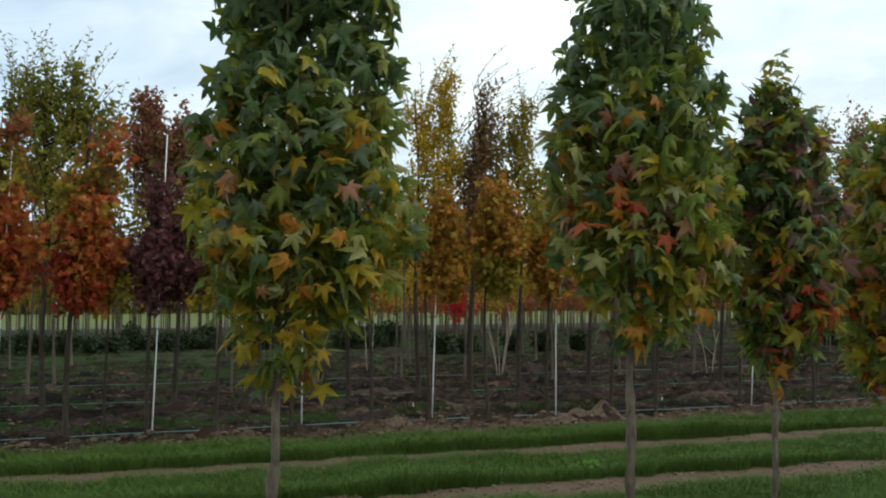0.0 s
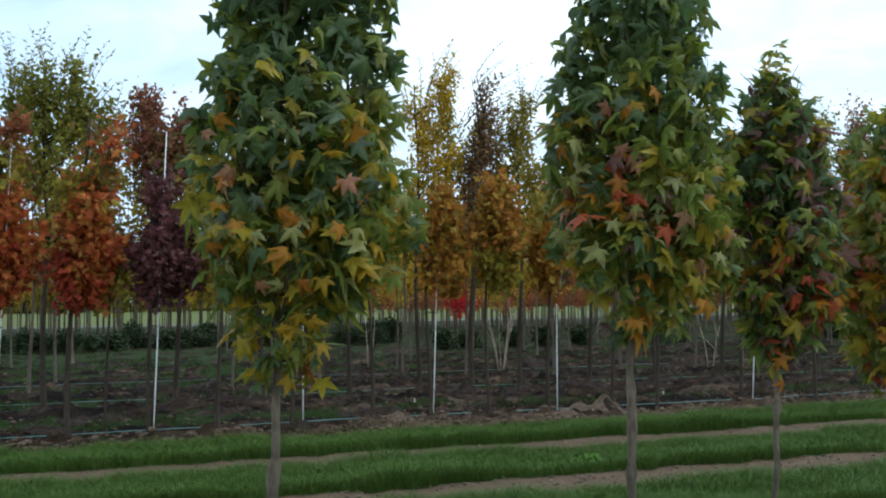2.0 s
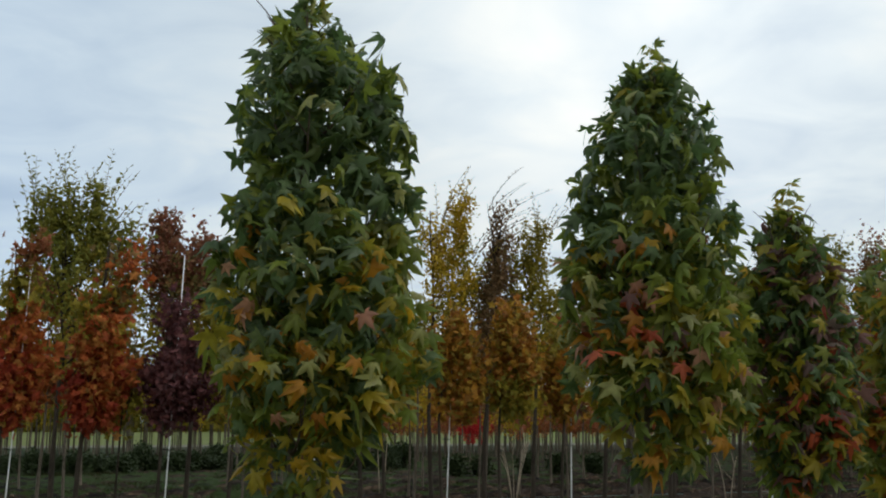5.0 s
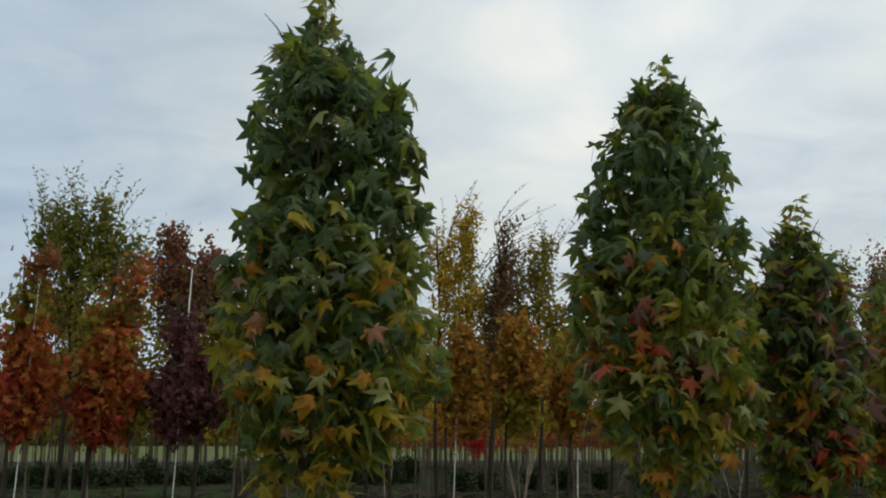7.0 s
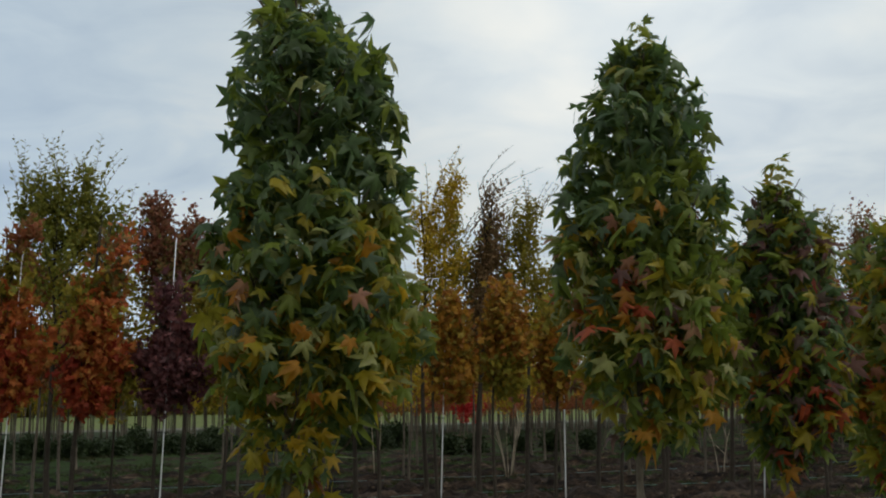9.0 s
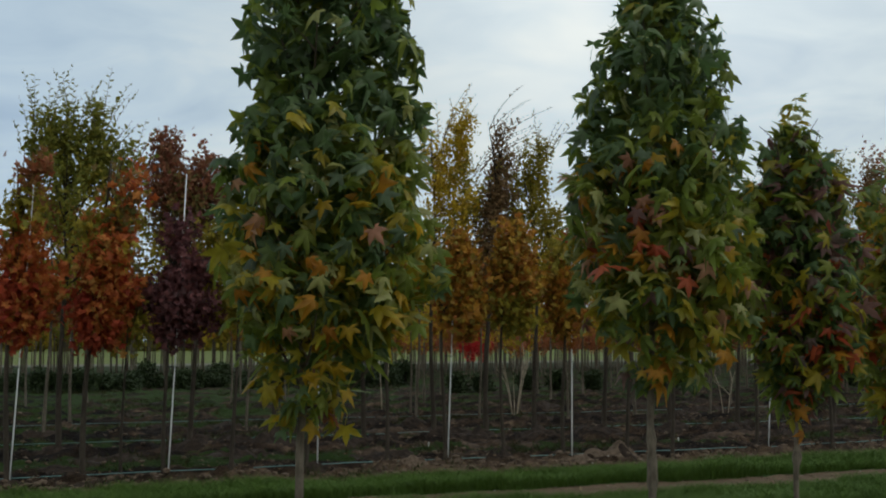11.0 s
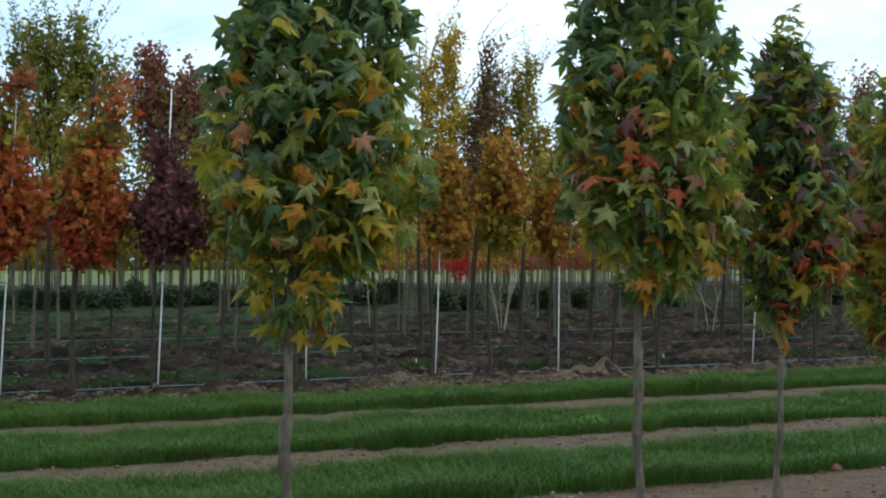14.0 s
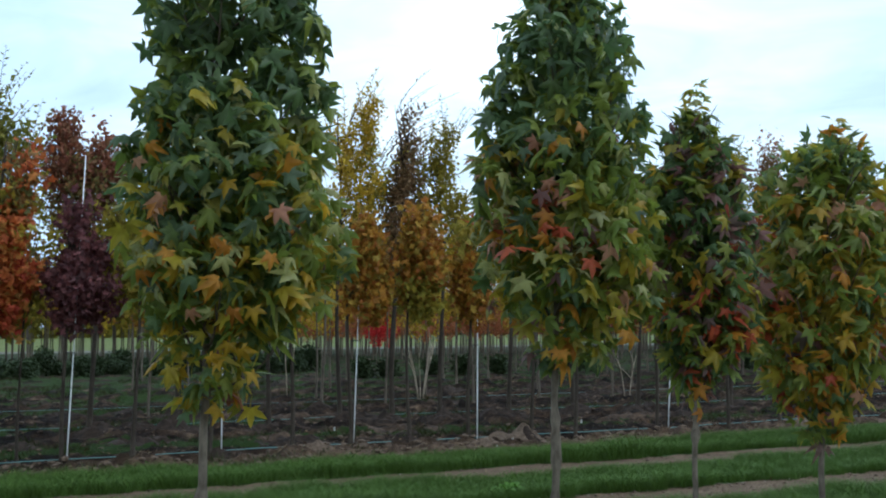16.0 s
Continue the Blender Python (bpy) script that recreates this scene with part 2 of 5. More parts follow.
def ground_material():
    m, t, b = principled("field_ground", 0.95, 0.0, 0.12)
    coord = t.nodes.new("ShaderNodeTexCoord")
    vec = coord.outputs["Object"]
    sep = t.nodes.new("ShaderNodeSeparateXYZ")
    link(t, vec, sep.inputs[0])

    def noise_at(scale, detail=4.0, rough=0.55, dist=0.0):
        n = node(t, "ShaderNodeTexNoise", Scale=scale, Detail=detail, Roughness=rough, Distortion=dist)
        link(t, vec, n.inputs["Vector"])
        return n.outputs[0]
    n_fine, n_mid, n_big = noise_at(38.0, 6.0, 0.65), noise_at(5.0, 5.0), noise_at(0.9, 4.0)
    soil = ramp(t, [(0.30, (0.083, 0.058, 0.038)), (0.52, (0.138, 0.099, 0.066)), (0.72, (0.198, 0.146, 0.099))])
    link(t, n_fine, soil.inputs[0])
    tone = ramp(t, [(0.3, (0.72, 0.70, 0.68)), (0.7, (1.12, 1.10, 1.08))])
    link(t, n_mid, tone.inputs[0])
    soil_c = mix_colour(t, 1.0, soil.outputs[0], tone.outputs[0], "MULTIPLY")
    # dark, litter-strewn soil under the older rows; near-black patches put shaded hollows into colour
    shaded_soil = ramp(t, [(0.42, (0.005, 0.0032, 0.0022)), (0.50, (0.018, 0.0108, 0.0066)), (0.57, (0.060, 0.038, 0.0235)), (0.65, (0.180, 0.124, 0.080))])
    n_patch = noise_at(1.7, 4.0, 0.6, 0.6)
    link(t, math_node(t, "ADD", math_node(t, "MULTIPLY", n_patch, 0.5), math_node(t, "ADD", math_node(t, "MULTIPLY", n_mid, 0.28), math_node(t, "MULTIPLY", n_fine, 0.22))), shaded_soil.inputs[0])
    turf = ramp(t, [(0.3, (0.020, 0.046, 0.010)), (0.6, (0.034, 0.072, 0.014)), (0.8, (0.055, 0.095, 0.024))])
    link(t, n_fine, turf.inputs[0])
    wob = math_node(t, "ADD", math_node(t, "MULTIPLY", math_node(t, "SUBTRACT", n_mid, 0.5), 0.30), math_node(t, "MULTIPLY", math_node(t, "SUBTRACT", n_big, 0.5), 0.35))
    v2 = math_node(t, "ADD", sep.outputs[1], wob)
    # green mask of the alleys
    stops = [(0.0, (0, 0, 0))]
    for a, c in ALLEYS:
        stops += [((a + 4.5) / 20.0, (1, 1, 1)), ((c + 4.5) / 20.0, (0, 0, 0))]
    mask = ramp(t, stops, "CONSTANT")
    link(t, math_node(t, "DIVIDE", math_node(t, "ADD", v2, 4.5), 20.0), mask.inputs[0])
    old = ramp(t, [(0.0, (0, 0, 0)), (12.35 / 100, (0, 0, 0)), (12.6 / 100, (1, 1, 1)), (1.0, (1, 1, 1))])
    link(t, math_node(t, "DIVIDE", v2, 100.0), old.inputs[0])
    # a paler littered verge in front of the first older row
    strewn = ramp(t, [(0.36, (0.022, 0.0140, 0.009)), (0.50, (0.080, 0.053, 0.033)), (0.66, (0.190, 0.138, 0.092))])
    link(t, math_node(t, "ADD", math_node(t, "MULTIPLY", n_patch, 0.3), math_node(t, "ADD", math_node(t, "MULTIPLY", n_mid, 0.35), math_node(t, "MULTIPLY", n_fine, 0.35))), strewn.inputs[0])
    verge = ramp(t, [(0.0, (1, 1, 1)), (13.35 / 100, (1, 1, 1)), (13.95 / 100, (0, 0, 0)), (1.0, (0, 0, 0))])
    link(t, math_node(t, "DIVIDE", v2, 100.0), verge.inputs[0])
    base = mix_colour(t, old.outputs[0], soil_c, mix_colour(t, verge.outputs[0], shaded_soil.outputs[0], strewn.outputs[0]))
    # soil much darker towards the row end at low u
    end_dark = ramp(t, [(0.0, (0.42, 0.40, 0.39)), (0.26, (0.42, 0.40, 0.39)), (0.46, (1, 1, 1))])
    link(t, math_node(t, "MULTIPLY", math_node(t, "ADD", sep.outputs[0], math_node(t, "MULTIPLY", wob, 4.0)), 0.2), end_dark.inputs[0])
    base = mix_colour(t, old.outputs[0], base, mix_colour(t, 1.0, base, end_dark.outputs[0], "MULTIPLY"))
    # weeds creep over the alleys between the older rows, thicker far off
    creep = math_node(t, "SINE", math_node(t, "MULTIPLY", math_node(t, "SUBTRACT", sep.outputs[1], 14.5), 2 * math.pi / 2.9))
    unkept = math_node(t, "MULTIPLY", math_node(t, "SUBTRACT", 10.0, sep.outputs[0]), 0.016)   # the row ends are weedier
    distant = math_node(t, "MINIMUM", math_node(t, "MAXIMUM", math_node(t, "MULTIPLY", math_node(t, "SUBTRACT", sep.outputs[1], 19.0), 0.016), 0.0), 0.12)
    patch = math_node(t, "ADD", math_node(t, "ADD", math_node(t, "MULTIPLY", creep, 0.13), math_node(t, "ADD", math_node(t, "MINIMUM", math_node(t, "MAXIMUM", unkept, 0.0), 0.09), distant)), math_node(t, "ADD", math_node(t, "MULTIPLY", n_big, 0.6), math_node(t, "MULTIPLY", n_mid, 0.4)))
    weedy = ramp(t, [(0.61, (0, 0, 0)), (0.67, (0.9, 0.9, 0.9))])
    link(t, patch, weedy.inputs[0])
    weed_mask = mix_colour(t, 1.0, mix_colour(t, math_node(t, "MULTIPLY", verge.outputs[0], 0.7), weedy.outputs[0], (0.0, 0.0, 0.0)), old.outputs[0], "MULTIPLY")
    base = mix_colour(t, weed_mask, base, mix_colour(t, 1.0, turf.outputs[0], (0.74, 0.68, 0.60), "MULTIPLY"))
    base = mix_colour(t, mask.outputs[0], base, turf.outputs[0])
    # beyond the nursery: a pale gravel road, then open meadow
    far = math_node(t, "DIVIDE", math_node(t, "ADD", sep.outputs[1], math_node(t, "MULTIPLY", math_node(t, "SUBTRACT", n_big, 0.5), 1.5)), 200.0)
    road = ramp(t, [(0.0, (0, 0, 0)), (71 / 200, (1, 1, 1)), (77 / 200, (0, 0, 0))], "CONSTANT")
    link(t, far, road.inputs[0])
    open_field = ramp(t, [(0.0, (0, 0, 0)), (77 / 200, (1, 1, 1))], "CONSTANT")
    link(t, far, open_field.inputs[0])
    meadow = ramp(t, [(0.3, (0.095, 0.120, 0.035)), (0.7, (0.14, 0.160, 0.052))])
    n_field = noise_at(0.08, 5.0)
    link(t, n_field, meadow.inputs[0])
    base = mix_colour(t, road.outputs[0], base, (0.13, 0.125, 0.10))
    base = mix_colour(t, open_field.outputs[0], base, meadow.outputs[0])
    link(t, base, b.inputs["Base Color"])
    add_bump(t, b, math_node(t, "ADD", n_fine, n_mid), 0.8, 0.035)


ground_material()

# ---------------------------------------------------------------- mesh helpers


def mesh_of(name, verts, faces, mats, indices=None, smooth=False):
    me = bpy.data.meshes.new(name)
    me.from_pydata(verts, [], faces)
    for mt in mats:
        me.materials.append(MATS[mt])
    if indices is not None:
        me.polygons.foreach_set("material_index", indices)
    if smooth:
        me.polygons.foreach_set("use_smooth", [True] * len(me.polygons))
    me.update()
    return me


def under(ob, parent):
    ob.parent = parent
    return ob


def empty(name, m):
    ob = new(name)
    ob.empty_display_size = 0.1
    ob.matrix_basis = m
    return ob


def tube(points, radii, sides=6, lumps=None):
    """Verts and faces of a tapered tube along points, closed at both ends."""
    verts, faces = [], []
    n = len(points)
    for i, p in enumerate(points):
        d = (points[min(i + 1, n - 1)] - points[max(i - 1, 0)]).normalized()
        a = d.cross(Vector((0.31, 0.95, 0.05))).normalized()
        b = d.cross(a)
        for k in range(sides):
            g = 2 * math.pi * k / sides
            rr = radii[i] * (1.0 + (lumps[(i * sides + k) % len(lumps)] if lumps else 0.0))
            verts.append(p + (a * math.cos(g) + b * math.sin(g)) * rr)
    for i in range(n - 1):
        for k in range(sides):
            k2 = (k + 1) % sides
            faces.append((i * sides + k, i * sides + k2, (i + 1) * sides + k2, (i + 1) * sides + k))
    faces.append(tuple(range(sides - 1, -1, -1)))
    faces.append(tuple((n - 1) * sides + k for k in range(sides)))
    return verts, faces


LATTICE = {}


def value_noise(x, y, seed):
    """Smooth noise in 0..1 on arrays."""
    if seed not in LATTICE:
        LATTICE[seed] = np.random.RandomState(seed).rand(256, 256)
    g = LATTICE[seed]
    xi, yi = np.floor(x).astype(int), np.floor(y).astype(int)
    fx, fy = x - xi, y - yi
    fx, fy = fx * fx * (3 - 2 * fx), fy * fy * (3 - 2 * fy)
    a, b = g[xi % 256, yi % 256], g[(xi + 1) % 256, yi % 256]
    c, d = g[xi % 256, (yi + 1) % 256], g[(xi + 1) % 256, (yi + 1) % 256]
    return (a * (1 - fx) + b * fx) * (1 - fy) + (c * (1 - fx) + d * fx) * fy


PLANTED = [13.75, 16.65, 19.55, 22.45, 25.35, 28.25]


def ground_height(u, v):
    u, v = np.asarray(u, float), np.asarray(v, float)
    z = 0.018 * (value_noise(u * 6, v * 6, 3) - 0.5) + 0.012 * (value_noise(u * 15, v * 15, 4) - 0.5)
    old = np.clip((v - 12.4) / 0.4, 0, 1) * np.clip((64 - v) / 20, 0, 1)
    verge = 0.36 + 0.64 * np.clip((14.3 - v) / 0.6, 0, 1)
    rough = verge * (0.11 * (value_noise(u * 1.3, v * 1.8, 5) - 0.5) + 0.16 * (value_noise(u * 3.4, v * 4.8, 6) - 0.5)) + 0.11 * (value_noise(u * 9, v * 9, 7) - 0.5)
    ridge = np.zeros_like(z)
    for r in PLANTED:
        ridge += (0.018 if r == PLANTED[0] else 0.06) * np.exp(-((v - r) / 0.5) ** 2) * (1 + 0.9 * np.cos((u - 0.75) * 2 * math.pi / 0.91))
    near = np.clip((v - 1.0) / 2.0, 0, 1)
    return z * near + old * (rough + ridge - 0.022 * np.clip((14.6 - v) / 0.8, 0, 1))


# ---------------------------------------------------------------- ground


def steps(lo, hi, fine, far):
    """Grid lines: fine between lo and hi, growing outwards to far."""
    mid = list(np.arange(lo, hi, fine))
    s, x, out = fine, hi, []
    while x < far:
        out.append(x)
        s *= 1.35
        x += s
    out.append(far)
    s, x, back = fine, lo, []
    while x > -far:
        s *= 1.35
        x -= s
        back.append(max(x, -far))
    return np.array(sorted(set(back)) + mid + out)


def build_ground():
    us = np.array(sorted(set(np.round(steps(-4.0, 26.0, 0.10, 2600.0), 4)) | set(np.round(np.arange(26.0, 60.0, 0.4), 4))))
    vs = np.array(sorted(set(np.round(steps(4.0, 27.0, 0.075, 2600.0), 4)) | set(np.round(np.arange(27.0, 60.0, 0.3), 4))))
    uu, vv = np.meshgrid(us, vs, indexing="ij")
    zz = ground_height(uu, vv)
    co = np.stack([uu.ravel(), vv.ravel(), zz.ravel()], 1)
    nu, nv = len(us), len(vs)
    i = (np.arange(nu - 1)[:, None] * nv + np.arange(nv - 1)[None, :]).ravel()
    quads = np.stack([i, i + nv, i + nv + 1, i + 1], 1)
    me = mesh_of("ground", co.tolist(), quads.tolist(), ["field_ground"], smooth=True)
    g = new("ground", me)
    g.matrix_basis = TO_WORLD
    tagged(g, "brown nursery soil with strips of mown grass and far meadow", "ground", kind="structure")


build_ground()

# ---------------------------------------------------------------- near row: sweetgum saplings


STALK = 0.62


def gum_leaf_mesh(name, mat, size, droop, curl, fold, seed):
    """A five-lobed star leaf on its stalk. The stalk's foot is the origin and runs along +y; the blade bends down by droop degrees."""
    rng = random.Random(seed)
    lobes = [(-116, 0.56), (-58, 0.90), (0, 1.0), (58, 0.90), (116, 0.56)]
    flat = [(0.0, 0.0, 0.0)]
    faces, last = [], None
    for a, r in lobes:
        a += rng.uniform(-6, 6)
        r *= rng.uniform(0.90, 1.08)
        k = len(flat)
        for da, q, dip in ((-18.5, 0.58, 1.0), (rng.uniform(-5, 5), 1.0, 0.35), (18.5, 0.58, 1.0), (0, 0.55, 0.0)):
            x, y = math.sin(radians(a + da)) * r * q * 0.64, math.cos(radians(a + da)) * r * q * 0.64
            flat.append((x, y, -curl * (x * x + y * y) - fold * 0.10 * dip + rng.uniform(-0.03, 0.03)))
        faces += [(0, k, k + 3), (0, k + 3, k + 2), (k, k + 1, k + 3), (k + 3, k + 1, k + 2)]
        if last is not None:
            na = radians((a + last[0]) / 2)
            n = len(flat)
            flat.append((math.sin(na) * 0.255, math.cos(na) * 0.255, -curl * 0.07 - fold * 0.12))
            faces += [(0, last[1], n), (0, n, k)]
        last = (a, k + 2)
    cb, sb = math.cos(radians(droop)), math.sin(radians(droop))
    foot = Vector((0, STALK, 0.05))
    verts = [foot + Vector((x, y * cb + z * sb, -y * sb + z * cb)) for x, y, z in flat]
    o = len(verts)
    verts += [Vector((-0.012, 0, 0.0)), Vector((0.012, 0, 0.0)), Vector((0.011, STALK * 0.5, 0.08)), Vector((-0.011, STALK * 0.5, 0.08)), foot + Vector((0.008, 0, 0)), foot - Vector((0.008, 0, 0))]
    faces += [(o, o + 1, o + 2, o + 3), (o + 3, o + 2, o + 4, o + 5)]
    return mesh_of(name, [v * size for v in verts], [tuple(reversed(f)) for f in faces], [mat], smooth=True)


LEAF_KINDS = [(0.106, 10, 0.6, 0.6), (0.103, 35, 1.0, 1.3), (0.114, 55, 0.5, 0.5), (0.099, 70, 1.7, 1.8), (0.105, 85, 0.9, 1.0), (0.097, 45, 2.4, -0.8)]
LEAF_VARIANTS = {key: [gum_leaf_mesh("leaf", "gum_" + key, *kind, i + 17 * len(key)) for i, kind in enumerate(LEAF_KINDS)] for key in GUM}


def envelope(table, z):
    """Left and right reach of a crown at height z."""
    if z >= table[0][0]:
        return table[0][1], table[0][2]
    for (z1, l1, r1), (z0, l0, r0) in zip(table, table[1:]):
        if z0 <= z <= z1:
            f = (z - z0) / (z1 - z0)
            return l0 + (l1 - l0) * f, r0 + (r1 - r0) * f
    return table[-1][1], table[-1][2]


def pick(rng, weights):
    x = rng.random() * sum(w for _, w in weights)
    for k, w in weights:
        x -= w
        if x <= 0:
            return k
    return weights[-1][0]


def blade_matrix(tip, face, kind):
    """Turns a leaf of that kind so that its blade points along tip and faces along face."""
    face = (face - tip * face.dot(tip)).normalized()
    b = radians(LEAF_KINDS[kind][1])
    y, z = tip * math.cos(b) + face * math.sin(b), face * math.cos(b) - tip * math.sin(b)
    return Matrix((tip.cross(face), y, z)).transposed().to_4x4()


def blade_middle(kind):
    size, droop = LEAF_KINDS[kind][0], radians(LEAF_KINDS[kind][1])
    return Vector((0, STALK + 0.25 * math.cos(droop), 0.05 - 0.25 * math.sin(droop))) * size


def hanging_leaf(rng, p, way, lift, kind):
    """A leaf whose stalk starts at p; its blade hangs over towards way. lift raises the young ones at the top."""
    tip = way * rng.uniform(0.3, 1.1) + Vector((rng.gauss(0, 0.42), rng.gauss(0, 0.42), rng.uniform(-1.25, 0.05) + lift))
    tip.normalize()
    face = way * rng.uniform(0.0, 0.8) + Vector((rng.gauss(0, 0.62), rng.gauss(0, 0.62), rng.uniform(0.2, 1.0)))
    return Matrix.Translation(p) @ blade_matrix(tip, face, kind) @ Matrix.Scale(rng.uniform(0.74, 1.36), 4)


def sweetgum(u, v, crown, colour_at, n_leaves, n_parts, trunk_r, label, seed, marked, kinks=(), leader_x=None, lean=0.0, thin=0.30):
    """A staked-size sweetgum sapling: trunk with old pruning knots, rising branches, star leaves."""
    rng = random.Random(seed)
    p = place(u, v)
    turn = math.degrees(-math.atan2(p.x, p.y))          # local x lies across the line of sight
    tree = empty("sweetgum_tree", pose(p.x, p.y, float(ground_height(u, v)), 0, 0, turn))
    tagged(tree, label, "tree", "row of sweetgum saplings")
    top = crown[0][0]
    tip_x = (crown[0][1] + crown[0][2]) / 2 if leader_x is None else leader_x

    def axis(z):
        f = max(0.0, (z - 1.0) / (top - 1.0))
        x = lean * z + tip_x * f ** 1.5 + 0.005 * math.sin(z * 7.0 + seed) + 0.0035 * math.sin(z * 17 + 2 * seed)
        for kz, kx in kinks:
            x += kx / (1 + math.exp((z - kz) * 45))
        return Vector((x, 0.012 * math.sin(z * 5 + seed), z))

    zs = [-0.06] + [i * 0.045 for i in range(int((top - 0.2) / 0.045))] + [top - 0.17]
    knots = [rng.uniform(0.15, 1.5) for _ in range(7)]
    radii = []
    for z in zs:
        r = trunk_r * (1 - 0.92 * max(0, z) / top) * (1.35 if z < 0.02 else 1.0) + 0.0015
        r *= 1 + sum(0.55 * math.exp(-((z - k) / 0.022) ** 2) for k in knots)
        radii.append(r)
    lumps = [rng.uniform(-0.07, 0.07) for _ in range(53)]
    tv, tf = tube([axis(z) for z in zs], radii, 10, lumps)
    trunk = under(new("trunk", mesh_of("trunk", tv, tf, ["gum_bark"], smooth=True)), tree)
    # healed pruning scars, each a ring with a sunken middle
    for i, k in enumerate(knots):
        a = rng.uniform(-2.6, -0.5)
        r = trunk_r * (1 - 0.80 * k / top)
        d = Vector((math.cos(a), math.sin(a), 0.15)).normalized()
        side, up = d.cross(Vector((0, 0, 1))).normalized(), Vector((0, 0, 1))
        w = r * rng.uniform(0.38, 0.6)
        rings = [(1.25, 0.0), (1.0, 0.32), (0.6, 0.36), (0.3, 0.14)]
        kv, kf = [], []
        for q, h in rings:
            kv += [axis(k) + d * (r * 0.9 + w * h) + (side * math.cos(b * math.pi / 5) + up * math.sin(b * math.pi / 5) * 0.85) * w * q for b in range(10)]
        for n in range(3):
            kf += [(n * 10 + b, n * 10 + (b + 1) % 10, n * 10 + 10 + (b + 1) % 10, n * 10 + 10 + b) for b in range(10)]
        kf.append(tuple(30 + b for b in range(10)))
        under(new("knot", mesh_of("knot", kv, kf, ["twig_bark" if i % 3 else "gum_bark"], smooth=True)), trunk)
    low = crown[-1][0]
    # branches
    nb = 26
    for i in range(nb):
        z0 = low + 0.02 + (top - low - 0.25) * (i + rng.random()) / nb
        a = i * 2.4 + rng.uniform(-0.3, 0.3)
        zt = min(top - 0.24, z0 + rng.uniform(0.18, 0.42))
        l, r = envelope(crown, zt)
        reach = (r - l) / 2 * rng.uniform(0.7, 0.95)
        c = (l + r) / 2
        s = axis(z0)
        e = Vector((c + reach * math.cos(a), reach * math.sin(a), zt))
        pts = [s.lerp(e, f) + Vector((0, 0, -0.06 * math.sin(math.pi * f))) for f in (0, 0.25, 0.5, 0.75, 1)]
        bv, bf = tube(pts, [0.007, 0.0058, 0.0045, 0.0033, 0.0018], 5)
        branch = under(new("branch", mesh_of("branch", bv, bf, ["twig_bark"], smooth=True)), tree)
        for f in (0.45, 0.75):
            q = s.lerp(e, f) + Vector((0, 0, -0.06 * math.sin(math.pi * f)))
            w = q + Vector((rng.uniform(-0.12, 0.12), rng.uniform(-0.12, 0.12), rng.uniform(0.05, 0.16)))
            wv, wf = tube([q, q.lerp(w, 0.5) + Vector((0, 0, 0.01)), w], [0.0032, 0.0026, 0.0012], 4)
            under(new("twig", mesh_of("twig", wv, wf, ["twig_bark"])), branch)
    # leaves, in whorls round the ends of the twigs
    leaves = []
    tries = 0
    while len(leaves) < n_leaves and tries < n_leaves * 8:
        tries += 1
        z = low + (top - 0.20 - low) * ((tries * 0.75488 + rng.uniform(0, 0.05)) % 1.0)
        l, r = envelope(crown, z - 0.06)
        rad = max(0.03, (r - l) / 2)
        if rng.random() > 0.28 + rad / 0.45 or (z > 2.5 and rad > 0.2 and rng.random() < thin) or (z < low + 0.30 and rng.random() < 0.72):
            continue
        a = 2 * math.pi * (tries * 0.56984 + rng.uniform(0, 0.08))
        f = rng.random() ** (0.30 if rng.random() < 0.72 else 0.9)
        wob = min(1.10, 1 + 0.07 * math.sin(3 * a + z * 9 + seed) + 0.12 * math.sin(z * 31 + 2 * a))
        out = Vector((math.cos(a), math.sin(a), 0))
        c = Vector(((l + r) / 2, 0, z))
        end = c + out * max(0.0, rad * f * wob + 0.005)
        grow = (out * 0.7 + Vector((0, 0, 0.7))).normalized()
        side = grow.cross(Vector((0, 0, 1))).normalized()
        up = side.cross(grow)
        lift = 0.55 * max(0.0, min(1.0, (z - (top - 0.70)) / 0.5))
        turn0 = rng.uniform(0, 6.28)
        for n in range(rng.randint(3, 6)):
            g = turn0 + n * 2.4
            way = side * math.cos(g) + up * math.sin(g) + grow * 0.55
            way.z *= 0.5
            way.normalize()
            kind = rng.choice((0, 1, 2, 5)) if lift > 0.2 else rng.randrange(6)
            q = end - grow * 0.017 * n
            m = hanging_leaf(rng, q, way, lift, kind)
            tip = m @ (blade_middle(kind) * 1.45)
            tl, tr = envelope(crown, tip.z)
            if math.hypot(tip.x - (tl + tr) / 2, tip.y) > (tr - tl) / 2 * (wob + 0.06) or tip.z < low - 0.10:
                continue
            leaves.append((f, q, out, m, kind, colour_at(rng, q.x - c.x, z, out)))
    for i in range(44):                         # the leader's own whorl
        a, z = i * 2.4, top - 0.07 - 0.009 * i
        way = Vector((math.cos(a), math.sin(a), 0.1))
        kind = rng.choice((0, 1, 1, 5))
        q = axis(z) + way * 0.006
        m = hanging_leaf(rng, q, way, 0.75 - 0.013 * i, kind) @ Matrix.Scale(0.60 + 0.007 * i, 4)
        leaves.append((1.0, q, way, m, kind, pick(rng, [("green", 6), ("deep", 2), ("olive", 4), ("pale", 3)])))
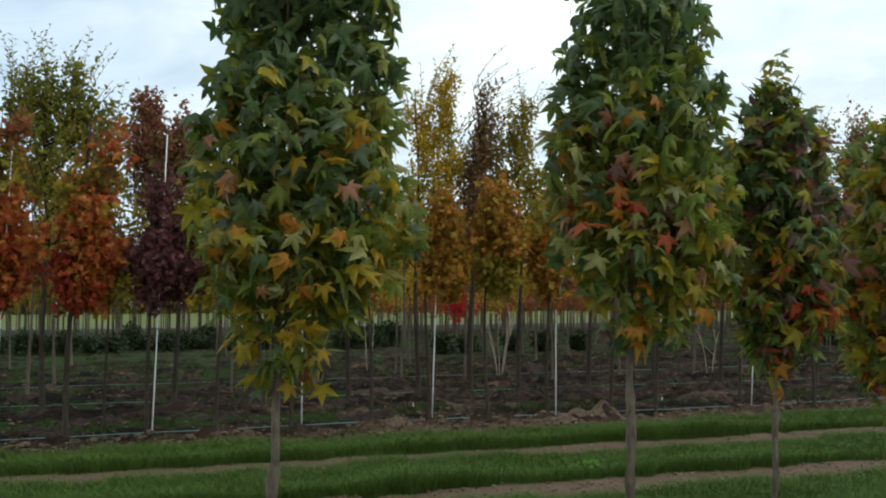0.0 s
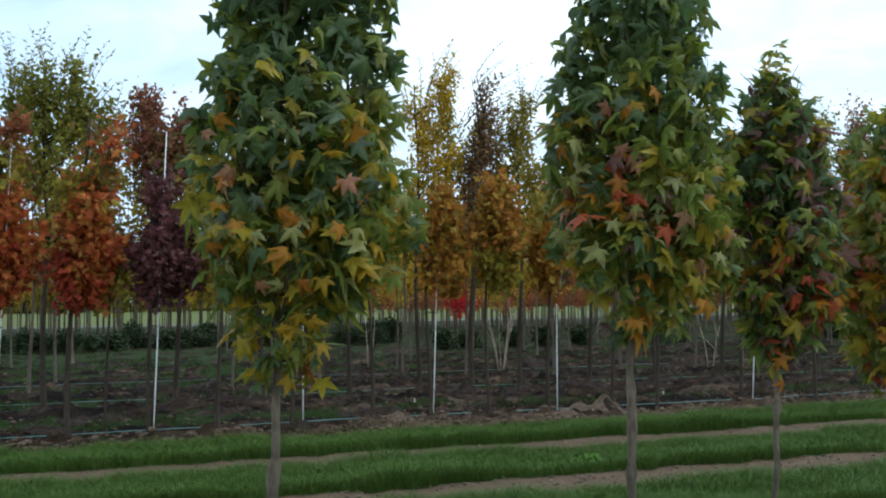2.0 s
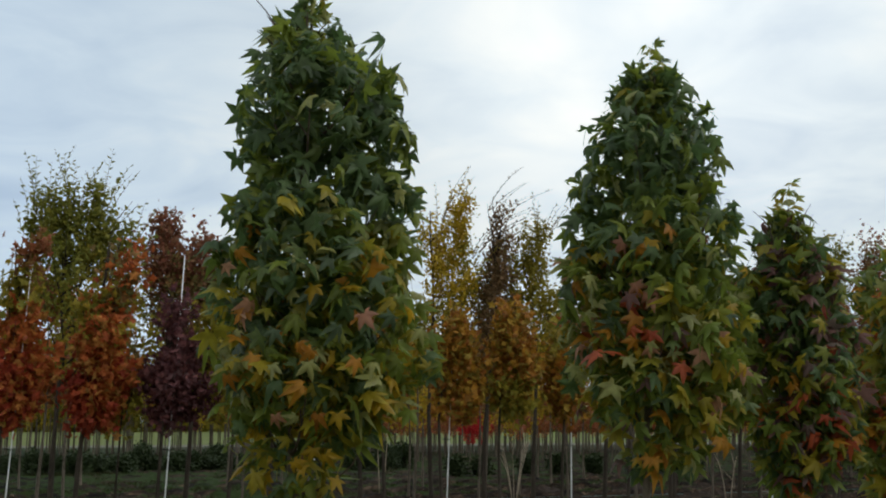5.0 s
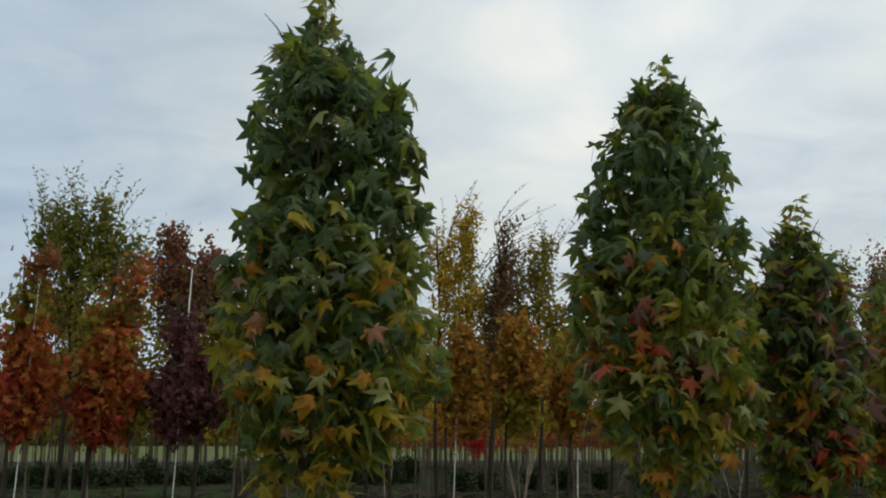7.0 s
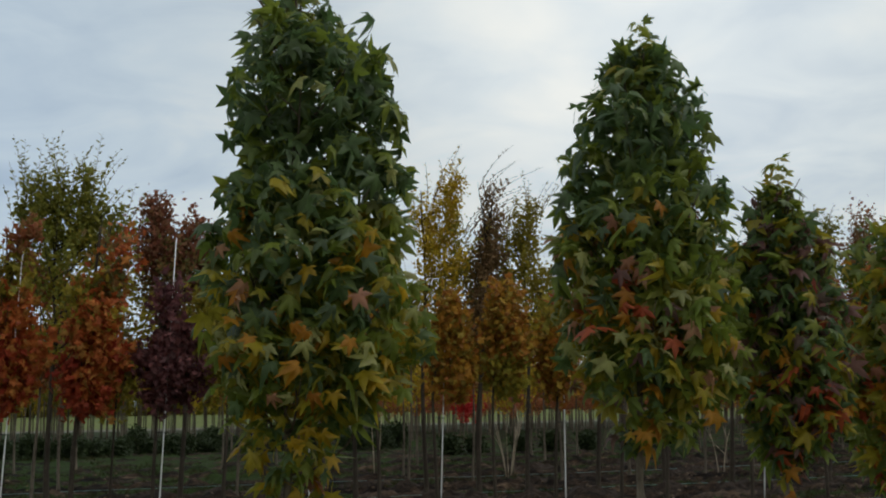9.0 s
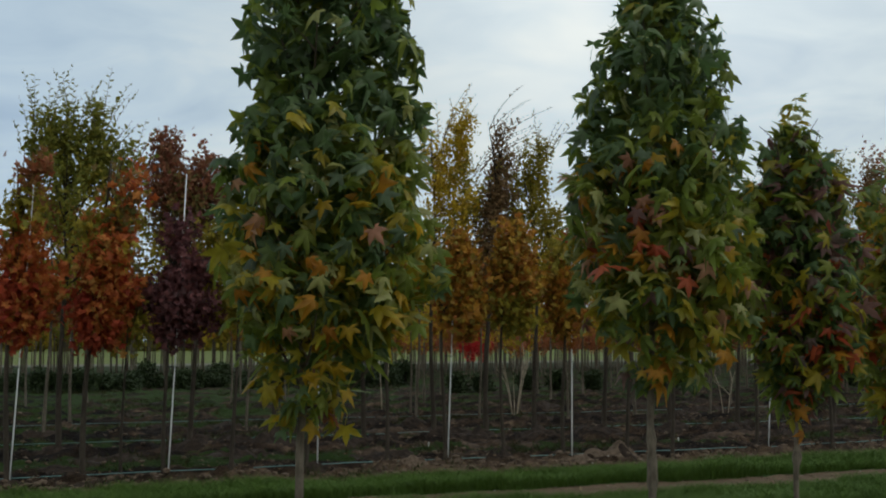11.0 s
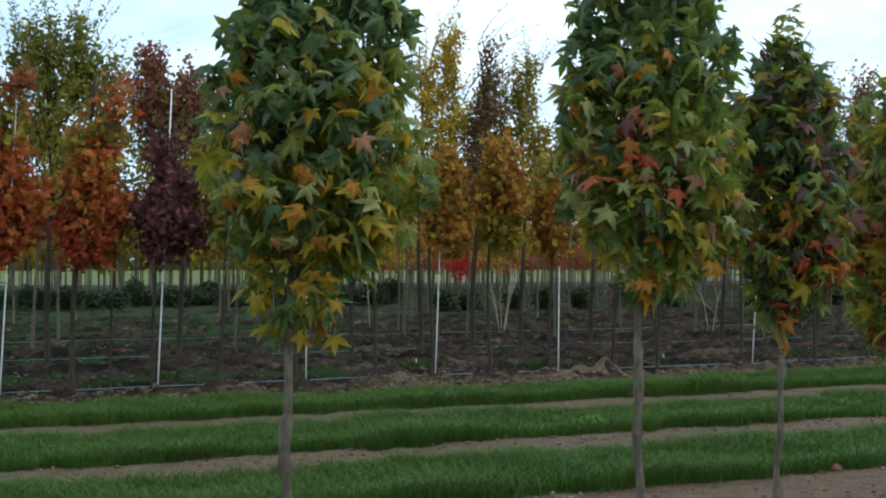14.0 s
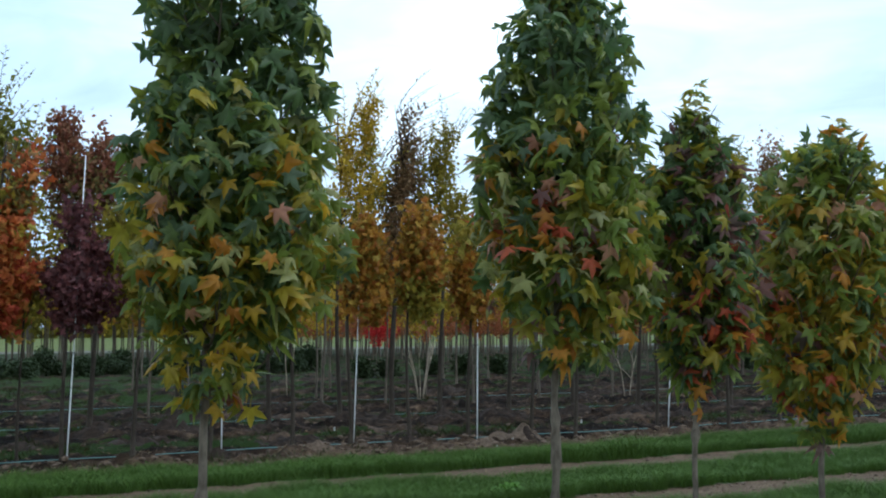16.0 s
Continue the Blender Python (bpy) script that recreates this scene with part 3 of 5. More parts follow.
    # single leaves that stand out by their colour
    for key, spots in marked.items():
        for x, z in spots:
            l, r = envelope(crown, z)
            half, c = (r - l) / 2 + 0.02, (l + r) / 2
            dx = max(-0.98, min(0.98, (x - c) / half))
            out = Vector((dx, -math.sqrt(1 - dx * dx), 0))
            tip = Vector((out.x * 0.35 + rng.gauss(0, 0.35), -0.25, rng.uniform(-1.1, -0.6))).normalized()
            face = Vector((out.x * 0.5 + rng.gauss(0, 0.45), -0.8, 0.45 + rng.gauss(0, 0.3)))
            kind = rng.choice((1, 2, 2, 5))
            m = blade_matrix(tip, face, kind) @ Matrix.Scale(rng.uniform(0.72, 1.02), 4)
            q = Vector((x, out.y * half + 0.04, z)) - m.to_3x3() @ blade_middle(kind)
            leaves.append((2.0, q, out, Matrix.Translation(q) @ m, kind, key))
    # those on the side towards the grass walk come first
    leaves.sort(key=lambda e: -(e[0] - 0.75 * e[2].y))
    for f, q, out, m, kind, key in leaves[:n_parts]:
        under(new("leaf", LEAF_VARIANTS[key][kind]), tree).matrix_basis = m
    verts, faces, idx = [], [], []
    keys = list(GUM)
    for f, q, out, m, kind, key in leaves[n_parts:]:
        me = LEAF_VARIANTS[key][kind]
        o = len(verts)
        verts += [m @ w.co for w in me.vertices]
        for poly in me.polygons:
            faces.append(tuple(o + k for k in poly.vertices))
            idx.append(keys.index(key))
    inner = under(new("inner_leaves", mesh_of("inner_leaves", verts, faces, ["gum_mass_" + k for k in keys], idx, smooth=True)), tree)
    tagged(inner, "", kind="stuff")
    return tree


MARKED_A = {"slate": [(-0.11, 2.26), (0.11, 2.19), (-0.08, 2.1), (0.3, 2.12), (0.15, 1.94), (-0.07, 1.93), (-0.22, 2.05), (0.35, 1.99)], "olive": [(-0.14, 1.42)], "orange": [(-0.2, 2.22), (0.02, 1.88), (-0.14, 1.84), (-0.19, 2.01), (0.23, 1.82), (0.05, 1.86), (-0.22, 1.77), (0.09, 1.63)], "pale": [(0.01, 2.18), (0.07, 2.16), (-0.06, 2.14), (-0.21, 1.94), (-0.26, 1.87), (-0.2, 1.83), (0.49, 1.95), (0.07, 1.81), (0.01, 1.63)], "salmon": [(0.27, 1.99), (-0.16, 2.03), (-0.25, 2.18), (-0.05, 1.63)], "yellow": [(0.06, 2.08), (0.32, 2.23), (-0.0, 1.73), (-0.11, 1.77), (0.17, 1.63), (0.14, 1.49), (0.03, 1.47), (0.19, 1.4), (0.08, 1.51)]}
MARKED_B = {"slate": [(-0.02, 2.35), (-0.13, 2.3), (0.35, 2.04), (-0.14, 2.01)], "olive": [(0.27, 1.62)], "orange": [(-0.01, 2.31), (-0.29, 2.19), (-0.04, 2.02), (-0.04, 1.93), (0.13, 2.39), (0.3, 1.53), (0.0, 1.46), (0.04, 1.45)], "pale": [(0.09, 2.18), (-0.23, 2.05), (0.26, 2.0), (-0.19, 1.89), (-0.05, 1.86), (0.02, 1.92), (-0.28, 1.8), (0.38, 1.73)], "plum": [(-0.06, 2.11), (0.15, 1.96), (-0.01, 1.78)], "red": [(-0.05, 1.98), (0.02, 1.96)], "salmon": [(-0.02, 2.16), (0.02, 2.12), (0.04, 2.09), (0.02, 1.9), (0.22, 1.88), (0.4, 1.81)], "yellow": [(0.33, 1.94), (0.35, 1.85), (0.33, 1.82), (-0.05, 1.46)]}
MARKED_C = {"orange": [(0.01, 1.78), (0.31, 1.58), (0.04, 1.28)], "red": [(0.04, 1.71), (0.2, 1.94), (0.22, 1.65), (0.16, 1.65), (0.25, 1.53)], "plum": [(0.08, 1.87), (0.07, 1.6), (0.01, 1.52)], "deep": [(-0.03, 2.08), (0.12, 2.22)], "salmon": [(0.16, 1.83)]}
MARKED_D = {"yellow": [(-0.07, 1.81), (0.08, 1.13)], "salmon": [(-0.24, 1.8), (-0.15, 1.72), (0.18, 1.22)], "orange": [(0.04, 1.42), (-0.01, 1.13), (-0.07, 1.37)], "red": [(0.07, 1.32)], "pale": [(-0.0, 2.03), (0.12, 2.05)]}
CROWN_A = [(3.47, -0.03, 0.05), (3.31, -0.10, 0.10), (3.19, -0.19, 0.13), (3.15, -0.19, 0.40), (3.04, -0.19, 0.41), (2.92, -0.27, 0.44), (2.78, -0.29, 0.48), (2.59, -0.25, 0.43),
           (2.48, -0.27, 0.47), (2.27, -0.35, 0.50), (2.09, -0.32, 0.52), (1.96, -0.33, 0.56), (1.79, -0.33, 0.55), (1.69, -0.29, 0.51), (1.59, -0.26, 0.40), (1.48, -0.22, 0.33), (1.32, -0.15, 0.22)]
CROWN_B = [(3.38, 0.02, 0.11), (3.22, -0.10, 0.17), (3.12, -0.12, 0.20), (3.01, -0.18, 0.29), (2.85, -0.25, 0.39), (2.62, -0.31, 0.40), (2.46, -0.35, 0.43), (2.31, -0.39, 0.43), (2.16, -0.39, 0.47),
           (1.96, -0.36, 0.50), (1.70, -0.33, 0.48), (1.59, -0.26, 0.43), (1.44, -0.10, 0.36)]
CROWN_C = [(2.80, 0.0, 0.08), (2.62, -0.06, 0.14), (2.51, -0.13, 0.18), (2.40, -0.18, 0.25), (2.19, -0.24, 0.28), (1.98, -0.23, 0.33), (1.77, -0.20, 0.36), (1.61, -0.19, 0.32), (1.41, -0.19, 0.26), (1.22, -0.07, 0.08)]
CROWN_D = [(2.70, 0.05, 0.15), (2.56, -0.09, 0.21), (2.44, -0.20, 0.33), (2.29, -0.28, 0.36), (2.09, -0.31, 0.40), (1.80, -0.34, 0.42), (1.52, -0.33, 0.40), (1.29, -0.31, 0.30), (1.10, -0.20, 0.20), (1.00, -0.10, 0.12)]


def colour_a(rng, x, z, out):
    if z > 2.42:
        return pick(rng, [("deep", 60), ("green", 26), ("slate", 12), ("pale", 2)])
    if x > 0.2 and z > 1.5:
        return pick(rng, [("green", 58), ("pale", 7), ("olive", 22), ("deep", 8), ("yellow", 6), ("orange", 3)])
    if z > 2.1:
        return pick(rng, [("deep", 36), ("slate", 8), ("green", 36), ("pale", 10 if x < 0.1 else 4), ("olive", 8), ("yellow", 3), ("orange", 2)])
    if z > 1.72:
        return pick(rng, [("deep", 20), ("slate", 5), ("green", 38), ("pale", 16 if x < 0.0 else 3), ("olive", 20), ("yellow", 5), ("orange", 5), ("salmon", 1)])
    return pick(rng, [("deep", 14), ("green", 30), ("olive", 34), ("yellow", 14), ("orange", 6), ("salmon", 2), ("plum", 2)])


def colour_b(rng, x, z, out):
    if z > 2.45:
        return pick(rng, [("deep", 54), ("green", 32), ("slate", 9), ("olive", 2), ("pale", 3)])
    if z > 2.25:
        return pick(rng, [("deep", 32), ("slate", 7), ("green", 38), ("pale", 9), ("olive", 9), ("yellow", 3), ("orange", 3), ("salmon", 3)])
    if x > 0.12 and z > 1.6:
        return pick(rng, [("green", 66), ("pale", 9), ("olive", 16), ("deep", 5), ("yellow", 5), ("salmon", 2)])
    if z > 1.8:
        return pick(rng, [("deep", 16), ("green", 46), ("pale", 16), ("olive", 12), ("orange", 4), ("salmon", 9 if x < 0.1 else 2), ("red", 3 if x < 0.1 else 0), ("plum", 2), ("yellow", 3)])
    return pick(rng, [("deep", 16), ("green", 54), ("olive", 20), ("yellow", 5), ("orange", 4), ("plum", 3), ("red", 1), ("pale", 7)])


def colour_c(rng, x, z, out):
    if z > 2.2:
        return pick(rng, [("deep", 40), ("green", 36), ("plum", 15), ("olive", 10)])
    if z > 1.85:
        return pick(rng, [("deep", 36), ("green", 28), ("plum", 25), ("olive", 10), ("red", 2)])
    return pick(rng, [("deep", 18), ("green", 28), ("plum", 14), ("olive", 22), ("red", 8 if x > -0.02 else 2), ("orange", 9), ("salmon", 3)])


def colour_d(rng, x, z, out):
    if z > 2.25:
        return pick(rng, [("deep", 34), ("green", 52), ("orange", 4), ("olive", 10)])
    if z > 1.75:
        return pick(rng, [("deep", 14), ("green", 40), ("pale", 10), ("olive", 20), ("orange", 9), ("salmon", 5), ("yellow", 5)])
    return pick(rng, [("deep", 12), ("green", 26), ("olive", 30), ("orange", 15), ("yellow", 10), ("red", 5), ("plum", 4)])


NEAR = 4.2
sweetgum(0.98, NEAR, CROWN_A, colour_a, 2350, 295, 0.0218, "tall green sweetgum sapling with yellow and orange lower leaves", 11, MARKED_A, kinks=((0.92, -0.008),), leader_x=0.05, lean=0.0)
sweetgum(2.55, NEAR, CROWN_B, colour_b, 2250, 295, 0.0212, "green sweetgum sapling with scattered salmon and yellow leaves", 112, MARKED_B, kinks=((1.38, -0.016), (1.2, 0.015), (0.62, 0.004)), leader_x=0.07)
sweetgum(3.31, NEAR, CROWN_C, colour_c, 1300, 280, 0.0172, "slim sweetgum sapling with plum and red lower leaves", 13, MARKED_C, kinks=((0.70, -0.010),), leader_x=0.035)
sweetgum(4.10, NEAR, CROWN_D, colour_d, 1600, 280, 0.0190, "broad low sweetgum sapling with orange leaves at its base", 14, MARKED_D, leader_x=0.11)
# unseen sapling left of the view, added to shade the left-hand grass
sweetgum(-0.85, NEAR, CROWN_B, colour_a, 1500, 40, 0.0220, "unseen sweetgum sapling with yellowing lower leaves, added for shade", 16, {}, leader_x=0.07)
# the row goes on to the right
sweetgum(4.89, NEAR, CROWN_C, colour_d, 1300, 150, 0.0180, "green sweetgum sapling with olive and orange leaves", 15, {}, leader_x=0.02)

# ---------------------------------------------------------------- older rows: generator for small-leaved trees


def leaf_cards(rng, centres, count, spread, size, up=0.0, lobed=False):
    """Pointed leaves with a fold along the midrib, scattered round the twigs in centres (point, direction)."""
    c = np.array([[*p, *d] for p, d in centres])
    k = rng.randint(0, len(c), count)
    along = rng.rand(count, 1) - 0.35
    pos = c[k, :3] + c[k, 3:] * along + rng.normal(0, 1, (count, 3)) * np.array([spread, spread, spread * 0.8])
    t = rng.normal(0, 1, (count, 3)) + np.array([0, 0, up])
    t /= np.linalg.norm(t, axis=1, keepdims=True)
    w = np.cross(t, rng.normal(0, 1, (count, 3)))
    w /= np.linalg.norm(w, axis=1, keepdims=True)
    n = np.cross(t, w)
    s = size * (0.65 + 0.7 * rng.rand(count, 1))
    if lobed:
        ring = [(0.0, 0.0), (0.30, 0.10), (0.16, 0.28), (0.46, 0.50), (0.17, 0.62), (0.0, 1.0), (-0.17, 0.62), (-0.46, 0.50), (-0.16, 0.28), (-0.30, 0.10)]
        pts = [pos + t * s * 0.42 + n * s * 0.08] + [pos + t * s * y + w * s * x - n * s * (0.5 * x * x) for x, y in ring]
        k = len(ring)
        verts = np.stack(pts, 1).reshape(-1, 3)
        i = np.arange(count) * (k + 1)
        faces = np.concatenate([np.stack([i, i + 1 + j, i + 1 + (j + 1) % k], 1) for j in range(k)])
        return verts, faces
    a, b = pos, pos + t * s
    m = pos + t * s * 0.45
    l, r = m + w * s * 0.34 + n * s * 0.10, m - w * s * 0.34 + n * s * 0.10
    verts = np.stack([a, l, b, r], 1).reshape(-1, 3)
    i = np.arange(count) * 4
    faces = np.concatenate([np.stack([i, i + 1, i + 2], 1), np.stack([i, i + 2, i + 3], 1)])
    return verts, faces


def young_tree(name, m, label, group, height, first, trunk_r, masses, seed, shoots=(), leaf=0.075, limbs=14, bark="tree_bark", spread=0.09, category="tree", bend=0.0, wide=0.5, lobed=False, blow=0.0):
    """Trunk, rising limbs and foliage. masses: (material, z from, z to, reach, x offset, leaves); shoots: (material, number, length, z, reach)."""
    rng = np.random.RandomState(seed)
    pr = random.Random(seed)
    tree = empty(name, m)
    tagged(tree, label, category, group)

    def axis(z):
        return Vector((bend * (z / height) ** 2 + 0.03 * math.sin(z * 1.7 + seed), 0.03 * math.sin(z * 1.3 + 2 * seed), z))
    zs = [-0.08, 0.0, 0.06] + [0.06 + (height * 0.93 - 0.06) * i / 14 for i in range(1, 15)]
    rad = [trunk_r * (1.5 if z < 0.03 else 1.0) * (1 - 0.88 * max(0, z) / height) + 0.002 for z in zs]
    rad = [0.82 * r for r in rad]
    tv, tf = tube([axis(z) for z in zs], rad, 8, [pr.uniform(-0.06, 0.06) for _ in range(37)])
    under(new("trunk", mesh_of("trunk", tv, tf, [bark], smooth=True)), tree)
    ends = []
    for i in range(limbs):
        z0 = first + (height * 0.85 - first) * (i + pr.random()) / limbs
        mass = min(masses, key=lambda q: abs((q[1] + q[2]) / 2 - z0 - 0.3))
        a = i * 2.4 + pr.uniform(-0.4, 0.4)
        zt = min(z0 + pr.uniform(0.4, 0.9), height * 0.97)
        reach = mass[3] * pr.uniform(0.6, 0.95)
        s, e = axis(z0), Vector((mass[4] + reach * math.cos(a), reach * math.sin(a), zt))
        pts = [s.lerp(e, f) + Vector((0, 0, -0.12 * math.sin(math.pi * f))) for f in (0, 0.3, 0.65, 1)]
        bv, bf = tube(pts, [trunk_r * 0.33, trunk_r * 0.26, trunk_r * 0.17, trunk_r * 0.06], 5)
        under(new("limb", mesh_of("limb", bv, bf, [bark], smooth=True)), tree)
        ends.append(e)
    for mat, z0, z1, reach, dx, count in masses:
        cents = []
        for _ in range(max(12, count // 42)):
            f = pr.random()
            z = z0 + (z1 - z0) * f
            shape = math.sin(math.pi * min(1.0, (0.16 + 0.84 * f))) ** 0.6 if f < 0.95 else 0.3
            r = reach * shape * pr.random() ** 0.5
            a = pr.uniform(0, 2 * math.pi)
            d = Vector((math.cos(a) * 0.55, math.sin(a) * 0.55, 1.0)).normalized() * pr.uniform(0.18, 0.42)
            if not lobed:                       # leaves in slim upright plumes along the shoots
                d = Vector((math.cos(a) * 0.35 + blow, math.sin(a) * 0.35, 1.0)).normalized() * pr.uniform(0.3, 0.7)
            base = axis(z)
            cents.append(((base.x * 0.5 + dx + r * math.cos(a), r * math.sin(a), z), d))
        verts, faces = leaf_cards(rng, cents, count if lobed else int(count * 1.4), spread * (0.85 if lobed else 0.62), leaf * (0.92 if lobed else 0.85), 0.5 if lobed else 0.7, lobed=lobed)
        fo = under(new("foliage", mesh_of("foliage", verts.tolist(), faces.tolist(), [mat])), tree)
        tagged(fo, "", kind="stuff")
    for mat, number, length, z, reach, dx in shoots:
        lv, lf = [], []
        for i in range(number):
            a = pr.uniform(0, 2 * math.pi)
            s = Vector((dx + reach * 0.6 * math.cos(a) * pr.random(), reach * 0.6 * math.sin(a) * pr.random(), z + pr.uniform(-0.4, 0.1)))
            ln = length * pr.uniform(0.55, 1.0)
            d = Vector((math.cos(a) * wide + blow, math.sin(a) * wide, 1.0)).normalized()
            bow = Vector((math.cos(a) + 5 * blow, math.sin(a), -0.25 - 1.5 * blow)) * 0.16 * ln
            pts = [s + d * ln * f + bow * f * f for f in (0, 0.25, 0.5, 0.75, 1)]
            bv, bf = tube(pts, [0.006, 0.005, 0.004, 0.003, 0.0015], 4)
            under(new("shoot", mesh_of("shoot", bv, bf, ["twig_bark"])), tree)
            for k in range(int(ln / 0.055)):
                f = (k + 0.5) / (ln / 0.055)
                p = s + d * ln * f + bow * f * f
                sd = Vector((-d.y, d.x, 0.0))
                if sd.length < 0.1:
                    sd = Vector((1, 0, 0))
                sd = sd.normalized() * (1 if k % 2 else -1)
                t = (sd * 0.9 + d * 0.5 + Vector((pr.gauss(0, .3), pr.gauss(0, .3), pr.gauss(0, .2)))).normalized()
                w = t.cross(Vector((pr.gauss(0, 1), pr.gauss(0, 1), pr.gauss(0, 1)))).normalized()
                q = leaf * pr.uniform(0.9, 1.4) * (1 - 0.3 * f)
                o = len(lv)
                lv += [p, p + t * q * .45 + w * q * .2, p + t * q, p + t * q * .45 - w * q * .2]
                lf += [(o, o + 1, o + 2), (o, o + 2, o + 3)]
        tagged(under(new("foliage", mesh_of("foliage", lv, lf, [mat])), tree), "", kind="stuff")
    return tree


def spot(u, v, turn=-0.0):
    """Upright at (u, v) on the ground, local x across the view."""
    p = place(u, v)
    return pose(p.x, p.y, float(ground_height(u, v)), 0, 0, turn)


G1 = "first staked row of young trees"
R1 = PLANTED[0]
OAKS = "young oak with "
young_tree("oak_tree", spot(-0.12, R1), OAKS + "rusty orange autumn leaves beside a metal stake", G1, 4.0, 1.75, 0.040,
           [("orange_oak", 1.68, 2.85, 0.24, 0.12, 1200), ("scarlet_oak", 1.64, 2.25, 0.27, 0.1, 450), ("olive_gold", 2.7, 3.4, 0.24, 0.1, 260), ("russet", 3.3, 3.75, 0.10, 0.18, 130)], 21, leaf=0.12, spread=0.10, lobed=True)
young_tree("oak_tree", spot(0.72, R1), OAKS + "a dense rusty orange crown", G1, 4.1, 1.7, 0.042,
           [("orange_oak", 1.72, 3.0, 0.34, 0.13, 1900), ("scarlet_oak", 1.64, 2.35, 0.32, 0.10, 800), ("olive_gold", 2.5, 3.2, 0.30, 0.15, 260), ("orange_oak", 3.05, 3.8, 0.10, 0.34, 100), ("russet_green", 3.0, 3.8, 0.14, 0.28, 150), ("orange_oak", 3.3, 3.55, 0.06, 0.42, 45)], 22, leaf=0.12, spread=0.10, lobed=True, bend=0.3)
young_tree("maple_tree", spot(1.66, R1), "young maple with dark purple leaves tied to a stake", G1, 3.3, 1.7, 0.034,
           [("purple_maple", 1.62, 2.5, 0.35, 0.18, 2200), ("purple_maple", 2.3, 3.05, 0.15, 0.18, 520)], 23, leaf=0.10, spread=0.09, lobed=True)
young_tree("maple_tree", spot(2.49, R1), "young maple with olive and gold leaves", G1, 3.4, 1.8, 0.034,
           [("olive_gold", 1.70, 3.0, 0.45, 0.0, 2015)], 24, leaf=0.10, spread=0.09, lobed=True)
young_tree("oak_tree", spot(3.40, R1), OAKS + "gold and brown leaves", G1, 3.4, 1.8, 0.034,
           [("gold_oak", 1.75, 2.9, 0.40, 0.0, 1705)], 25, leaf=0.115, spread=0.10, lobed=True)
young_tree("oak_tree", spot(4.44, R1), OAKS + "russet and gold leaves", G1, 3.1, 1.85, 0.036,
           [("gold_oak", 1.8, 2.7, 0.36, 0.0, 1472)], 26, leaf=0.115, spread=0.10, lobed=True)
young_tree("oak_tree", spot(5.25, R1), OAKS + "golden orange leaves beside a stake", G1, 3.25, 1.75, 0.036,
           [("gold_oak", 1.68, 2.5, 0.22, 0.23, 1500), ("gold_oak", 2.35, 3.05, 0.12, 0.24, 480)], 27, leaf=0.115, spread=0.10, lobed=True)
young_tree("oak_tree", spot(6.11, R1), OAKS + "golden brown clustered leaves", G1, 3.2, 1.75, 0.032,
           [("gold_oak", 1.95, 2.75, 0.28, 0.17, 1700), ("olive_gold", 1.66, 2.15, 0.25, 0.12, 600), ("gold_oak", 2.6, 3.1, 0.14, 0.15, 300)], 28, leaf=0.115, spread=0.10, lobed=True)
young_tree("oak_tree", spot(7.04, R1), OAKS + "golden orange leaves tied to a stake", G1, 3.0, 1.75, 0.036,
           [("gold_oak", 1.70, 2.6, 0.18, -0.02, 1200), ("olive_gold", 2.5, 3.0, 0.12, 0.0, 220)], 29, leaf=0.115, spread=0.10, lobed=True)
young_tree("oak_tree", spot(8.05, R1), OAKS + "olive and gold leaves", G1, 3.2, 1.75, 0.034,
           [("olive_gold", 1.72, 2.8, 0.36, 0.0, 1550)], 30, leaf=0.115, spread=0.10, lobed=True)
young_tree("oak_tree", spot(8.76, R1), OAKS + "russet and gold leaves", G1, 3.2, 1.75, 0.036,
           [("gold_oak", 1.72, 2.8, 0.38, 0.0, 1550)], 31, leaf=0.115, spread=0.10, lobed=True)
young_tree("oak_tree", spot(10.2, R1), OAKS + "rusty brown leaves", G1, 3.2, 1.75, 0.034,
           [("russet", 1.7, 3.0, 0.40, 0.0, 1550)], 32, leaf=0.115, spread=0.10, lobed=True)
young_tree("oak_tree", spot(11.55, R1), OAKS + "rusty orange leaves", G1, 3.6, 1.75, 0.034,
           [("russet", 1.7, 3.3, 0.42, 0.0, 2015)], 33, leaf=0.115, spread=0.10, lobed=True)
young_tree("oak_tree", spot(12.6, R1), OAKS + "rusty orange leaves", G1, 3.7, 1.75, 0.036,
           [("orange_oak", 1.7, 3.5, 0.36, 0.0, 2015)], 34, leaf=0.115, spread=0.10, lobed=True)
young_tree("oak_tree", spot(14.4, R1), OAKS + "rusty orange leaves", G1, 4.2, 1.75, 0.036,
           [("orange_oak", 1.7, 3.5, 0.45, 0.0, 1860)], 35, leaf=0.115, spread=0.10, lobed=True)

young_tree("oak_tree", spot(1.22, R1 + 0.55), OAKS + "thin olive brown leaves", G1, 2.9, 1.6, 0.022,
           [("olive_gold", 1.55, 2.45, 0.22, 0.05, 700), ("russet_green", 1.9, 2.8, 0.16, 0.08, 260)], 36, leaf=0.10, spread=0.09, lobed=True)

